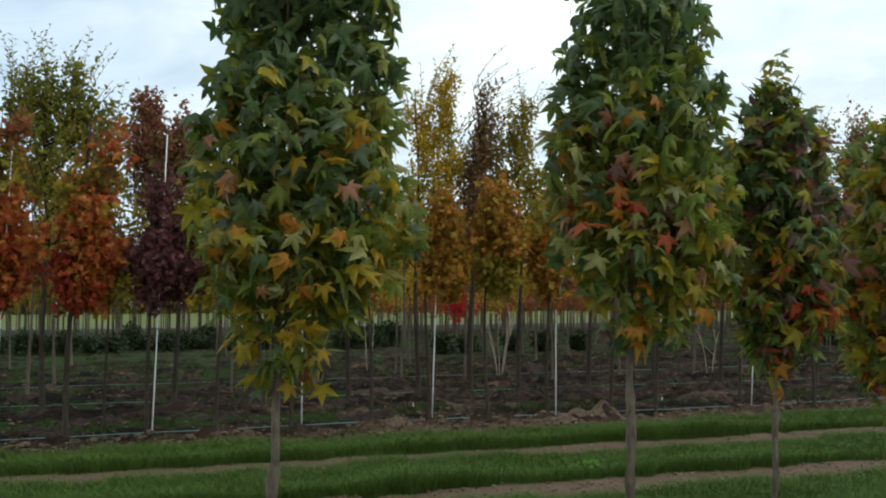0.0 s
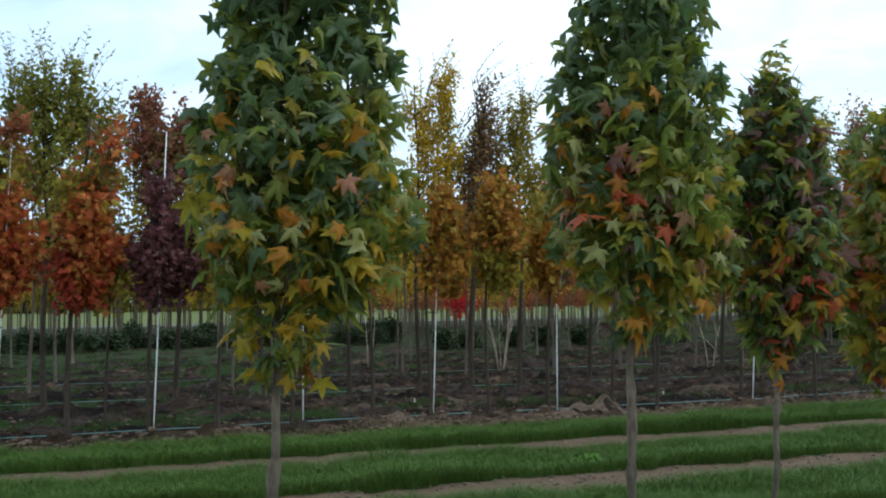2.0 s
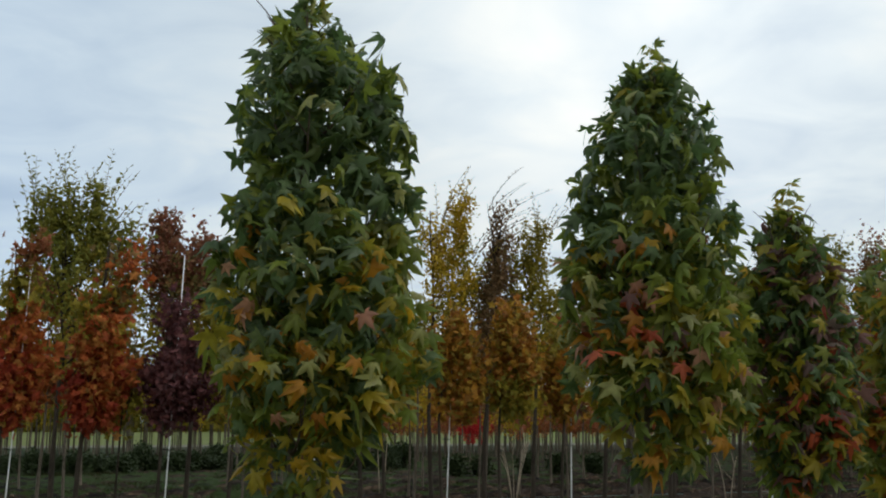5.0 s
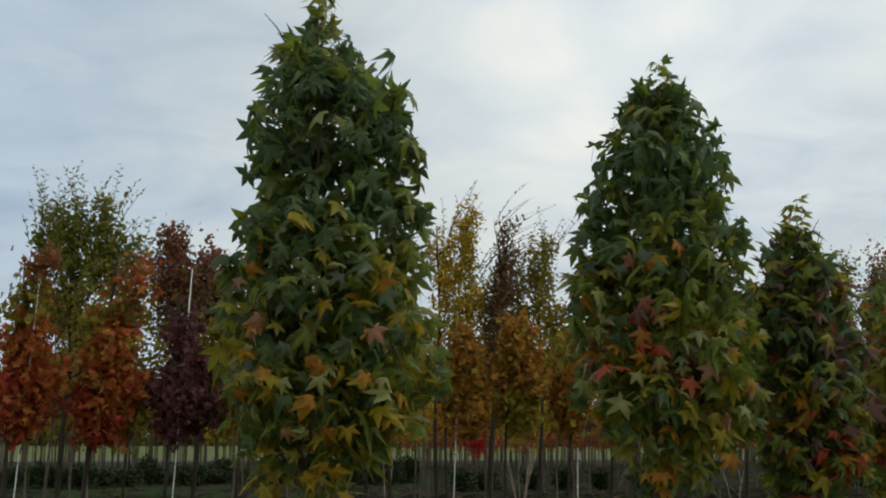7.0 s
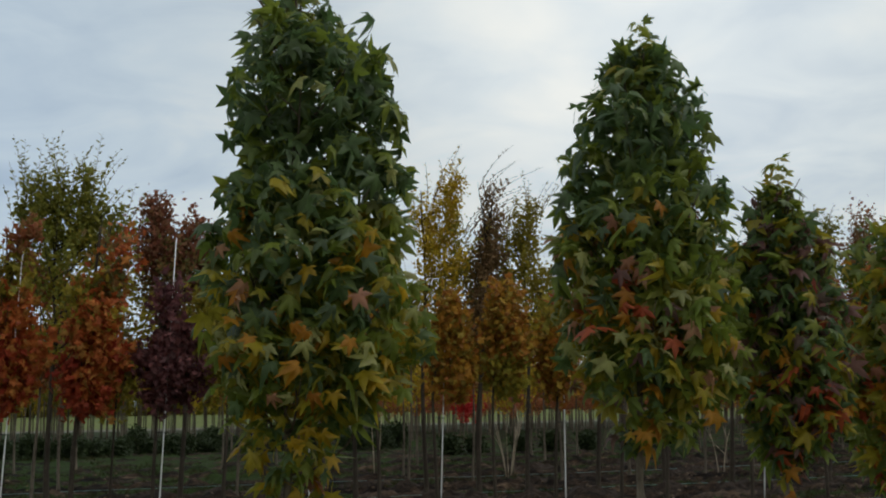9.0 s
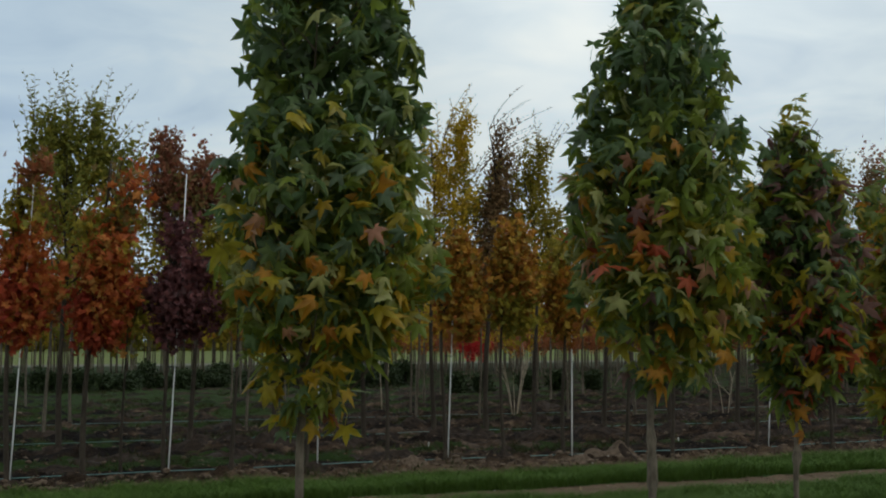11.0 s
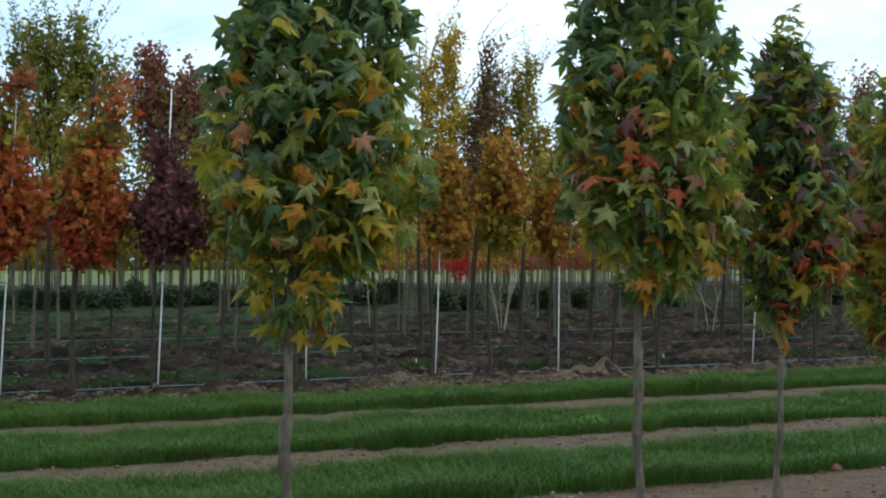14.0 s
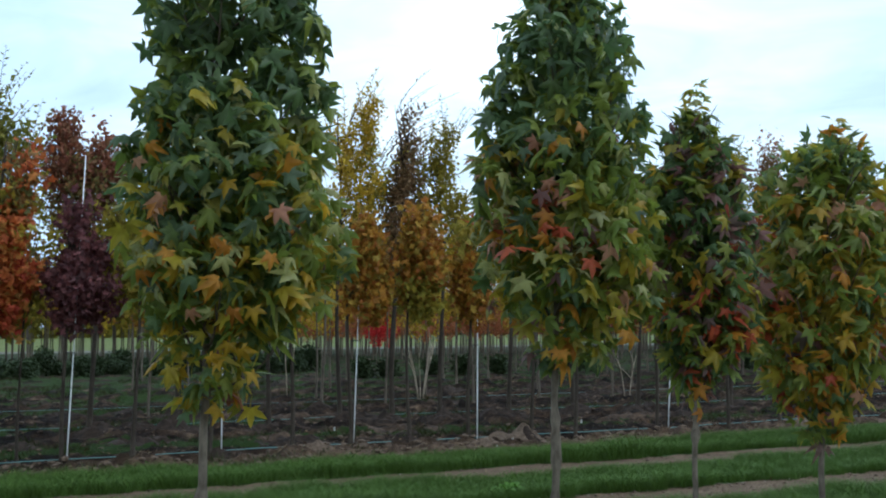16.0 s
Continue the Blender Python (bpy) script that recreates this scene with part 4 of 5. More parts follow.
G2 = "second row of taller trees"
R2 = PLANTED[1]
young_tree("elm_tree", spot(0.55, R2), "tall green elm with feathery upright shoots", G2, 4.9, 2.0, 0.052,
           [("elm_green", 4.0, 4.65, 0.36, -0.15, 1500), ("elm_green", 3.9, 4.75, 0.17, 0.42, 950), ("elm_green", 3.8, 4.25, 0.15, 0.92, 260), ("elm_green", 3.1, 4.1, 0.66, 0.3, 1500), ("olive_gold", 2.9, 4.0, 0.66, 0.3, 650), ("olive_gold", 2.3, 3.4, 0.26, 1.15, 420), ("olive_gold", 2.2, 3.2, 0.55, 0.2, 800)], 41, leaf=0.085,
           shoots=[("elm_green", 12, 1.0, 4.68, 0.6, -0.35), ("elm_green", 7, 0.9, 4.70, 0.4, 0.1), ("elm_green", 9, 0.95, 4.66, 0.3, 0.5), ("elm_green", 4, 0.75, 4.2, 0.2, 1.0), ("elm_green", 5, 0.8, 4.35, 0.4, -0.6)], limbs=22, spread=0.11, wide=0.26, blow=0.06)
young_tree("ash_tree", spot(-1.0, R2), "tall olive green ash with sparse upper leaves", G2, 4.6, 2.0, 0.045,
           [("elm_green", 2.2, 4.0, 0.55, 0.0, 2000)], 42, leaf=0.08, shoots=[("elm_green", 10, 0.9, 3.9, 0.5, 0.0)], spread=0.13)
young_tree("maple_tree", spot(2.40, R2), "maple with russet top and dark green lower leaves", G2, 4.4, 2.0, 0.05,
           [("maroon", 3.4, 4.35, 0.30, -0.45, 1700), ("maroon", 4.2, 4.5, 0.06, -0.44, 70), ("maroon", 3.2, 4.05, 0.36, 0.12, 1700), ("russet_green", 2.5, 3.8, 0.55, -0.15, 2600), ("purple_maple", 1.9, 2.7, 0.45, 0.0, 900)], 43, leaf=0.085,
           shoots=[("maroon", 3, 0.4, 4.4, 0.1, -0.42), ("maroon", 4, 0.4, 4.2, 0.3, 0.0)], spread=0.11)
young_tree("maple_tree", spot(3.6, R2), "maple with olive and russet leaves", G2, 4.2, 2.0, 0.048,
           [("russet", 2.2, 3.6, 0.55, 0.0, 2200)], 44, leaf=0.08, spread=0.12)
young_tree("ash_tree", spot(5.0, R2), "ash with yellow and gold leaves", G2, 4.4, 2.0, 0.05,
           [("yellow_ash", 2.4, 4.0, 0.45, 0.0, 1500), ("olive_gold", 1.9, 2.8, 0.45, 0.0, 900)], 45, leaf=0.075, spread=0.12)
young_tree("ash_tree", spot(6.18, R2), "tall ash with bright yellow sparse leaves", G2, 5.3, 2.0, 0.050,
           [("yellow_ash", 4.3, 5.05, 0.11, 0.48, 750), ("yellow_ash", 3.9, 4.6, 0.22, 0.06, 700), ("yellow_ash", 3.2, 4.1, 0.36, 0.28, 1200), ("olive_gold", 3.4, 4.2, 0.3, 0.5, 450), ("olive_gold", 2.3, 3.5, 0.36, 0.25, 900)], 46, leaf=0.075,
           shoots=[("yellow_ash", 6, 0.7, 5.1, 0.15, 0.42), ("yellow_ash", 6, 0.8, 4.95, 0.2, 0.15), ("yellow_ash", 5, 0.8, 4.55, 0.25, -0.1)], spread=0.10, wide=0.2, blow=0.1)
young_tree("pear_tree", spot(7.11, R2), "narrow pear tree with dark brown leaves", G2, 5.4, 1.9, 0.055,
           [("brown_pear", 2.6, 3.8, 0.26, 0.04, 2400), ("brown_pear", 3.6, 4.5, 0.15, 0.08, 800), ("brown_pear", 4.4, 4.95, 0.06, 0.10, 200), ("brown_pear", 1.9, 2.7, 0.28, 0.0, 500), ("russet_green", 2.7, 3.8, 0.26, -0.2, 600)], 47, leaf=0.075,
           shoots=[("brown_pear", 9, 0.9, 4.5, 0.35, -0.1), ("brown_pear", 5, 1.15, 5.05, 0.12, 0.12), ("olive_gold", 7, 0.8, 4.3, 0.4, 0.1)], spread=0.085, bend=0.4, wide=0.14, blow=0.5)
young_tree("ash_tree", spot(8.0, R2), "ash with yellow-green upright leaves", G2, 4.8, 2.0, 0.050,
           [("olive_gold", 3.9, 4.6, 0.18, 0.06, 850), ("olive_gold", 3.3, 4.1, 0.22, -0.35, 750), ("olive_gold", 2.5, 3.7, 0.42, 0.0, 2000)], 48, leaf=0.075,
           shoots=[("olive_gold", 12, 0.85, 4.6, 0.35, 0.1), ("olive_gold", 5, 0.7, 4.2, 0.3, -0.35)], spread=0.10, wide=0.24, blow=0.12)
young_tree("ash_tree", spot(9.3, R2), "ash with yellow-green leaves", G2, 4.3, 2.0, 0.05,
           [("elm_green", 2.2, 4.0, 0.45, 0.0, 1600)], 49, leaf=0.075, spread=0.12)
young_tree("ash_tree", spot(10.6, R2), "ash with fading olive leaves", G2, 4.5, 2.0, 0.05,
           [("olive_gold", 2.0, 4.0, 0.42, 0.0, 1900)], 60, leaf=0.08, spread=0.11)
young_tree("ash_tree", spot(12.0, R2), "ash with fading russet leaves", G2, 4.4, 2.0, 0.05,
           [("russet", 2.0, 3.9, 0.42, 0.0, 1900)], 61, leaf=0.08, spread=0.11)
young_tree("elm_tree", spot(14.1, R2), "elm with a feathery leaning green top", G2, 4.9, 2.0, 0.05,
           [("elm_green", 2.0, 3.9, 0.42, 0.0, 1700), ("elm_green", 3.9, 4.8, 0.16, 0.12, 380)], 62, leaf=0.08, spread=0.10, bend=0.3,
           shoots=[("elm_green", 7, 0.75, 4.6, 0.15, 0.2)], wide=0.3)
young_tree("pear_tree", spot(15.2, R2), "slim pear tree with sparse brown leaves", G2, 5.0, 1.9, 0.05,
           [("russet", 2.0, 3.9, 0.46, -0.05, 2600), ("russet", 3.4, 4.3, 0.30, -0.05, 800), ("brown_pear", 3.7, 4.7, 0.28, -0.1, 800), ("russet", 4.4, 5.0, 0.14, 0.0, 200)], 63, leaf=0.08, spread=0.10,
           shoots=[("brown_pear", 9, 0.7, 4.6, 0.4, 0.0)], wide=0.2)
young_tree("pear_tree", spot(16.9, R2), "slim pear tree with brown leaves", G2, 4.5, 1.9, 0.05,
           [("brown_pear", 2.0, 3.9, 0.42, 0.0, 1900)], 64, leaf=0.08, spread=0.11)
young_tree("pear_tree", spot(18.5, R2), "slim pear tree with sparse brown leaves", G2, 4.4, 1.9, 0.05,
           [("brown_pear", 2.0, 3.7, 0.42, 0.0, 1600)], 65, leaf=0.08, spread=0.11, shoots=[("brown_pear", 9, 0.6, 3.7, 0.5, 0.0)], wide=0.3)

# ---------------------------------------------------------------- further rows, copied from a few grown trees
FAR_KINDS = []
for i, (tone, h, first, reach, n) in enumerate([("olive_gold", 3.9, 1.9, 0.55, 1300), ("elm_green", 4.1, 2.0, 0.55, 1300), ("gold_oak", 3.7, 1.9, 0.5, 1300),
                                                 ("russet", 3.8, 1.9, 0.5, 1300), ("yellow_ash", 3.6, 1.9, 0.5, 1100), ("rust_far", 2.9, 1.3, 0.5, 800), ("scarlet", 2.9, 1.0, 0.55, 1200)]):
    words = {"olive_gold": "olive and gold", "elm_green": "green", "gold_oak": "golden brown", "russet": "russet", "yellow_ash": "yellow", "rust_far": "orange", "scarlet": "scarlet"}[tone]
    FAR_KINDS.append((young_tree("nursery_tree", spot(0, 36.0), "slender nursery tree with " + words + " leaves", "rows of slender nursery trees", h, first, 0.032 if i < 5 else 0.026,
                                 [(tone, first - 0.15, h - 0.35, reach, 0.0, n)], 80 + i, leaf=0.11, limbs=7, spread=0.13, bark="gum_bark"), i))
far_rng = random.Random(5)
used = [False] * len(FAR_KINDS)


def plant(kind, u, v):
    ob = FAR_KINDS[kind][0]
    m = spot(u, v, far_rng.uniform(0, 360)) @ Matrix.Scale(far_rng.uniform(0.85, 1.12), 4)
    if not used[kind]:
        used[kind] = True
        ob.matrix_basis = m
        return ob
    c = copy_thing(ob, m)
    c.scale = m.to_scale()
    return c


for v in (19.55,):
    u = -1.2
    while u < 24:
        if not 1.5 < u < 3.2:
            plant(pick(far_rng, [(0, 4), (1, 3), (2, 3), (3, 2)]), u, v + far_rng.uniform(-0.1, 0.1))
        u += far_rng.uniform(1.2, 1.8)
for v, gap in ((22.45, 2.4), (25.35, 1.5), (28.25, 1.5), (33.0, 1.3), (43.0, 1.2), (46.5, 1.2), (50.0, 1.2)):
    u = -3.0
    while u < v * 1.25 + 2:
        side = u / v
        if side < 0.30 and v > 40:
            plant(pick(far_rng, [(0, 5), (1, 2), (2, 3), (4, 2)]), u, v + far_rng.uniform(-0.15, 0.15))
        elif side >= 0.30 and v > 40:
            plant(pick(far_rng, [(5, 6), (2, 3), (0, 2)]), u, v + far_rng.uniform(-0.15, 0.15))
        elif side > 0.36 or (far_rng.random() < 0.5 and not 0.06 < side < 0.17):
            plant(pick(far_rng, [(0, 4), (2, 3), (3, 2), (4, 2)]), u, v + far_rng.uniform(-0.15, 0.15))
        u += gap * far_rng.uniform(0.8, 1.25)


def distant_rows():
    """The last rows, too far to tell tree from tree: trunks and leaves in one mesh."""
    tones = ["gum_bark", "olive_gold", "elm_green", "gold_oak", "rust_far"]
    rng, pr = np.random.RandomState(9), random.Random(9)
    verts, faces, idx = [], [], []
    for v in (53.0, 54.5, 56.0, 58.0, 60.0):
        u = -3.0
        while u < v * 1.25 + 3:
            left = u / v < 0.30
            first, h = (1.9, pr.uniform(3.3, 4.2)) if left else (1.35, pr.uniform(2.3, 3.2))
            p = place(u, v + pr.uniform(-0.2, 0.2))
            tv, tf = tube([p + Vector((0, 0, -0.05)), p + Vector((pr.uniform(-.05, .05), 0, first)), p + Vector((0, 0, h - 0.3))], [0.035, 0.028, 0.008], 5)
            o = len(verts)
            verts += tv
            faces += [tuple(o + k for k in q) for q in tf]
            idx += [0] * len(tf)
            cents = []
            for _ in range(16):
                f = pr.random()
                r, a = 0.5 * math.sin(math.pi * (0.2 + 0.75 * f)) * pr.random() ** 0.5, pr.uniform(0, 6.28)
                cents.append(((p.x + r * math.cos(a), p.y + r * math.sin(a), first - 0.1 + (h - first) * f), (0.0, 0.0, 0.25)))
            lv, lf = leaf_cards(rng, cents, 200 if left else 110, 0.14, 0.20)
            o = len(verts)
            verts += lv.tolist()
            faces += (lf + o).tolist()
            idx += [pr.choice([1, 1, 2, 3]) if left else pr.choice([4, 4, 3, 1])] * len(lf)
            u += pr.uniform(0.4, 0.9)
    ob = new("distant_trees", mesh_of("distant_trees", verts, faces, tones, idx))
    tagged(ob, "distant rows of slender trees in autumn colours", "trees", kind="stuff")


distant_rows()


def hedgerow():
    """A low wooded line at the far side of the meadow."""
    rng, pr = np.random.RandomState(19), random.Random(19)
    cents = []
    for i in range(900):
        u = -30 + 330 * i / 900 + pr.uniform(-1, 1)
        top = 5.5 + 1.6 * math.sin(u * 0.11) * math.sin(u * 0.037 + 1) + pr.uniform(-0.6, 0.6)
        for _ in range(3):
            cents.append(((u, 165 + pr.uniform(-2, 2), top * pr.random()), (0.0, 0.0, 0.5)))
    verts, faces = leaf_cards(rng, cents, 80000, 0.6, 0.95)
    ob = new("distant_hedgerow", mesh_of("distant_hedgerow", verts.tolist(), faces.tolist(), ["olive_gold"]))
    ob.matrix_basis = TO_WORLD
    tagged(ob, "distant olive green hedgerow beyond the meadow", "hedge", kind="stuff")


hedgerow()
plant(6, 16.9, 41.0)
plant(6, 17.5, 41.6)

# ---------------------------------------------------------------- stakes, hoses and ties


def stake(u, v, lean_x, height=3.7):
    m = spot(u, v) @ pose(0, 0, 0, 0, lean_x, 0)
    ob = empty("tree_stake", m)
    tagged(ob, "thin galvanised metal stake driven into the soil", "stake", "metal stakes along the row")
    v1, f1 = tube([Vector((0, 0, -0.2)), Vector((0, 0, 0.6)), Vector((0, 0, 1.8)), Vector((0, 0, height))], [0.0082, 0.0082, 0.0072, 0.0058], 10)
    under(new("pole", mesh_of("pole", v1, f1, ["galvanised"], smooth=True)), ob)
    for z in (1.35, 2.45):
        ring = [Vector((-0.035 + 0.055 * math.cos(a), 0.03 * math.sin(a), z)) for a in [i * math.pi / 6 for i in range(13)]]
        v2, f2 = tube(ring, [0.006] * 13, 5)
        under(new("tree_tie", mesh_of("tree_tie", v2, f2, ["tie_rubber"])), ob)


for uu, lean, tall in [(-0.08, 3.0, 3.4), (1.69, 2.5, 3.7), (3.53, 0.3, 3.0), (5.29, 2.0, 2.4), (7.12, 0.5, 2.8), (10.38, 3.0, 2.4)]:
    stake(uu, R1 - 0.05, lean, tall)


def hose(v, u0, u1, seed, r=0.0045):
    rng = random.Random(seed)
    pts, u = [], u0
    while u < u1:
        vv = v + 0.025 * math.sin(u * 0.8 + seed)
        pts.append(place(u, vv, float(np.mean(ground_height(u + np.linspace(-2.5, 2.5, 31), np.full(31, vv)))) + 0.05))
        u += 0.3
    v1, f1 = tube(pts, [r] * len(pts), 6)
    ob = new("irrigation_hose", mesh_of("irrigation_hose", v1, f1, ["hose_plastic"], smooth=True))
    tagged(ob, "thin blue-green irrigation hose lying along a tree row", "hose", "irrigation hoses")


hose(13.80, -2.0, 18.0, 1, 0.0065)
hose(17.85, -2.0, 22.0, 2)
hose(21.6, -2.0, 28.0, 4)

# ---------------------------------------------------------------- birch clump, shrubs


def birch_clump(u, v, label, n, height, lean, seed):
    rng = random.Random(seed)
    ob = empty("birch_clump", spot(u, v))
    tagged(ob, label, "tree")
    for i in range(n):
        a = 6.28 * i / n + rng.uniform(-0.5, 0.5)
        d = Vector((math.cos(a) * lean, math.sin(a) * lean, 1.0))
        pts = [Vector((0.05 * math.cos(a), 0.05 * math.sin(a), -0.05)) + d * height * f + Vector((math.cos(a), math.sin(a), 0)) * 0.12 * f * f for f in (0, 0.2, 0.45, 0.7, 1)]
        v1, f1 = tube(pts, [0.011, 0.010, 0.008, 0.006, 0.003], 6)
        under(new("stem", mesh_of("stem", v1, f1, ["white_bark"], smooth=True)), ob)
        for j in range(2):
            s = pts[2].lerp(pts[4], rng.random())
            e = s + Vector((rng.uniform(-0.3, 0.3), rng.uniform(-0.3, 0.3), rng.uniform(0.2, 0.5)))
            v2, f2 = tube([s, s.lerp(e, 0.5) + Vector((0, 0, 0.03)), e], [0.006, 0.005, 0.002], 4)
            under(new("twig", mesh_of("twig", v2, f2, ["white_bark"])), ob)


birch_clump(9.85, 21.5, "pale bare multi-stemmed birch clump", 6, 1.25, 0.12, 1)
birch_clump(7.3, 22.6, "pale birch with upright white stems", 2, 2.1, 0.02, 2)
birch_clump(14.3, 20.3, "pale birch with upright white stems", 2, 1.0, 0.04, 3)


def shrub(u, v, w, h, seed):
    rng = np.random.RandomState(seed)
    pr = random.Random(seed)
    ob = empty("evergreen_shrub", spot(u, v))
    tagged(ob, "low dark green evergreen shrub in a nursery row", "shrub", "rows of evergreen shrubs")
    for _ in range(4):
        v1, f1 = tube([Vector((0, 0, -0.05)), Vector((pr.uniform(-.2, .2) * w, pr.uniform(-.2, .2) * w, h * 0.7))], [0.015, 0.005], 5)
        under(new("stem", mesh_of("stem", v1, f1, ["tree_bark"])), ob)
    cents = []
    for _ in range(40):
        z = h * (0.08 + 0.80 * pr.random())
        r = w * (1 - (z / h) ** 2 * 0.75) * pr.random() ** 0.5
        a = pr.uniform(0, 6.28)
        cents.append(((r * math.cos(a), r * math.sin(a), z), Vector((0.3 * math.cos(a), 0.3 * math.sin(a), 1)) * 0.18))
    verts, faces = leaf_cards(rng, cents, 1100, 0.09, 0.11, 0.6)
    tagged(under(new("foliage", mesh_of("foliage", verts.tolist(), faces.tolist(), ["evergreen"])), ob), "", kind="stuff")
    return ob


SHRUB_A = shrub(-1.2, 38.2, 0.5, 0.95, 1)
SHRUB_B = shrub(12.5, 31.5, 0.26, 0.52, 2)
for i in range(30):
    c = copy_thing(SHRUB_A, spot(-1.0 + i * 0.48 + far_rng.uniform(-0.4, 0.4), 37.6 + far_rng.uniform(-1.8, 1.8), far_rng.uniform(0, 360)))
    c.scale = (far_rng.uniform(0.6, 1.1), 1.0, far_rng.uniform(0.45, 1.0))
for i in range(22):
    copy_thing(SHRUB_B, spot(13.6 + i * 1.25 + far_rng.uniform(-0.3, 0.3), 31.5 + far_rng.choice([0, 0, 2.6]), far_rng.uniform(0, 360)))

# ---------------------------------------------------------------- grass in the alleys


def grass(v0, v1, u0, u1, per_m2, seed):
    rng = np.random.RandomState(seed)
    count = int((v1 - v0) * (u1 - u0) * per_m2)
    u = rng.uniform(u0, u1, count)
    f = rng.rand(count)
    edge = 0.16 * (value_noise(u * 1.7, u * 0 + seed, 8) - 0.5) + 0.10 * (value_noise(u * 6, u * 0 + seed, 9) - 0.5)
    v = v0 + edge + (v1 - v0) * f
    tuft = value_noise(u * 3.0, v * 3.0, 10) * 0.6 + value_noise(u * 9.0, v * 9.0, 11) * 0.4
    keep = rng.rand(count) < (0.35 + 1.1 * tuft)
    u, v, tuft = u[keep], v[keep], tuft[keep]
    n = len(u)
    z = ground_height(u, v)
    h = (0.034 + 0.055 * tuft + 0.075 * value_noise(u * 0.9, v * 1.6, 12)) * (0.6 + 0.8 * rng.rand(n))
    h *= 1 + 0.6 * np.exp(-np.maximum(v - v0, 0) / 0.14)
    a = rng.uniform(0, 2 * math.pi, n)
    lean = rng.uniform(0.3, 1.5, n)
    w = 0.0012 + 0.0016 * rng.rand(n)
    b = rng.uniform(0, 2 * math.pi, n)
    root = np.stack([u, v, z - 0.004], 1)
    side = np.stack([np.cos(b), np.sin(b), b * 0], 1) * w[:, None]
    tip = root + np.stack([np.cos(a) * lean * h, np.sin(a) * lean * h, h], 1)
    mid = root + np.stack([np.cos(a) * lean * h * 0.3, np.sin(a) * lean * h * 0.3, h * 0.62], 1)
    verts = np.stack([root - side, root + side, mid + side * 0.8, mid - side * 0.8, tip], 1).reshape(-1, 3)
    i = np.arange(n) * 5
    quads = np.stack([i, i + 1, i + 2, i + 3], 1).tolist()
    tris = np.stack([i + 3, i + 2, i + 4], 1).tolist()
    ob = new("grass", mesh_of("grass", verts.tolist(), quads + tris, ["grass"]))
    ob.matrix_basis = TO_WORLD
    tagged(ob, "thick dark green mown grass in a strip", "grass", kind="stuff")


grass(11.02, 12.27, -1.5, 17.0, 7600, 1)
grass(8.80, 10.14, -1.5, 14.5, 9000, 2)
grass(6.62, 7.88, -1.5, 12.0, 10500, 3)
grass(4.45, 5.62, 3.0, 9.0, 1200, 4)

def rough_weeds(seed):
    """Ragged tufts of weeds among the older rows."""
    rng = np.random.RandomState(seed)
    tu, tv = np.concatenate([rng.uniform(-2, 34, 9000), rng.uniform(-2, 9, 4500)]), rng.uniform(12.6, 40, 13500)
    keep = (value_noise(tu * 0.8, tv * 1.1, 13) + 0.35 * np.cos((tv - 15.2) * 2 * math.pi / 2.9) > 0.77) & (tu < tv * 1.2 + 3)
    tu, tv = tu[keep], tv[keep]
    n = 16
    u, v = np.repeat(tu, n) + rng.normal(0, 0.07, len(tu) * n), np.repeat(tv, n) + rng.normal(0, 0.07, len(tu) * n)
    size = np.repeat(0.04 + 0.09 * rng.rand(len(tu)) ** 2, n)
    h = size * (0.5 + rng.rand(len(u)))
    a, b = rng.uniform(0, 6.28, len(u)), rng.uniform(0, 6.28, len(u))
    root = np.stack([u, v, ground_height(u, v) - 0.006], 1)
    side = np.stack([np.cos(b), np.sin(b), b * 0], 1) * (0.005 + 0.006 * rng.rand(len(u)))[:, None]
    tip = root + np.stack([np.cos(a) * h * 0.7, np.sin(a) * h * 0.7, h], 1)
    verts = np.stack([root - side, root + side, tip], 1).reshape(-1, 3)
    faces = np.arange(len(u) * 3).reshape(-1, 3)
    ob = new("field_weeds", mesh_of("field_weeds", verts.tolist(), faces.tolist(), ["field_weed"]))
    ob.matrix_basis = TO_WORLD
    tagged(ob, "ragged low green weeds between tree rows", "weeds", kind="stuff")


rough_weeds(6)

# ---------------------------------------------------------------- clods, stones, litter, weeds


def lump(rng, size, flat=0.7):
    """A rough little stone: a jittered cube with cut corners, 24 triangles or so."""
    bm = bmesh.new()
    bmesh.ops.create_icosphere(bm, subdivisions=1, radius=size)
    for w in bm.verts:
        w.co *= rng.uniform(0.75, 1.2)
        w.co.z *= flat
    v = [w.co.copy() for w in bm.verts]
    f = [tuple(x.index for x in q.verts) for q in bm.faces]
    bm.free()
    return v, f


def scatter_lumps(name, label, mat, zones, seed):
    rng = random.Random(seed)
    shapes = [lump(rng, 1.0, rng.uniform(0.5, 0.8)) for _ in range(8)]
    verts, faces = [], []
    for u0, u1, v0, v1, count, s0, s1 in zones:
        for _ in range(count):
            u, v = rng.uniform(u0, u1), rng.uniform(v0, v1)
            s = s0 + (s1 - s0) * rng.random() ** 2.5
            sv, sf = shapes[rng.randrange(8)]
            a = rng.uniform(0, 6.28)
            ca, sa = math.cos(a) * s, math.sin(a) * s
            z = float(ground_height(u, v)) + s * 0.2
            o = len(verts)
            verts += [(u + w.x * ca - w.y * sa, v + w.x * sa + w.y * ca, z + w.z * s) for w in sv]
            faces += [tuple(o + k for k in q) for q in sf]
    ob = new(name, mesh_of(name, verts, faces, [mat], smooth=False))
    ob.matrix_basis = TO_WORLD
    tagged(ob, label, "soil", kind="stuff")


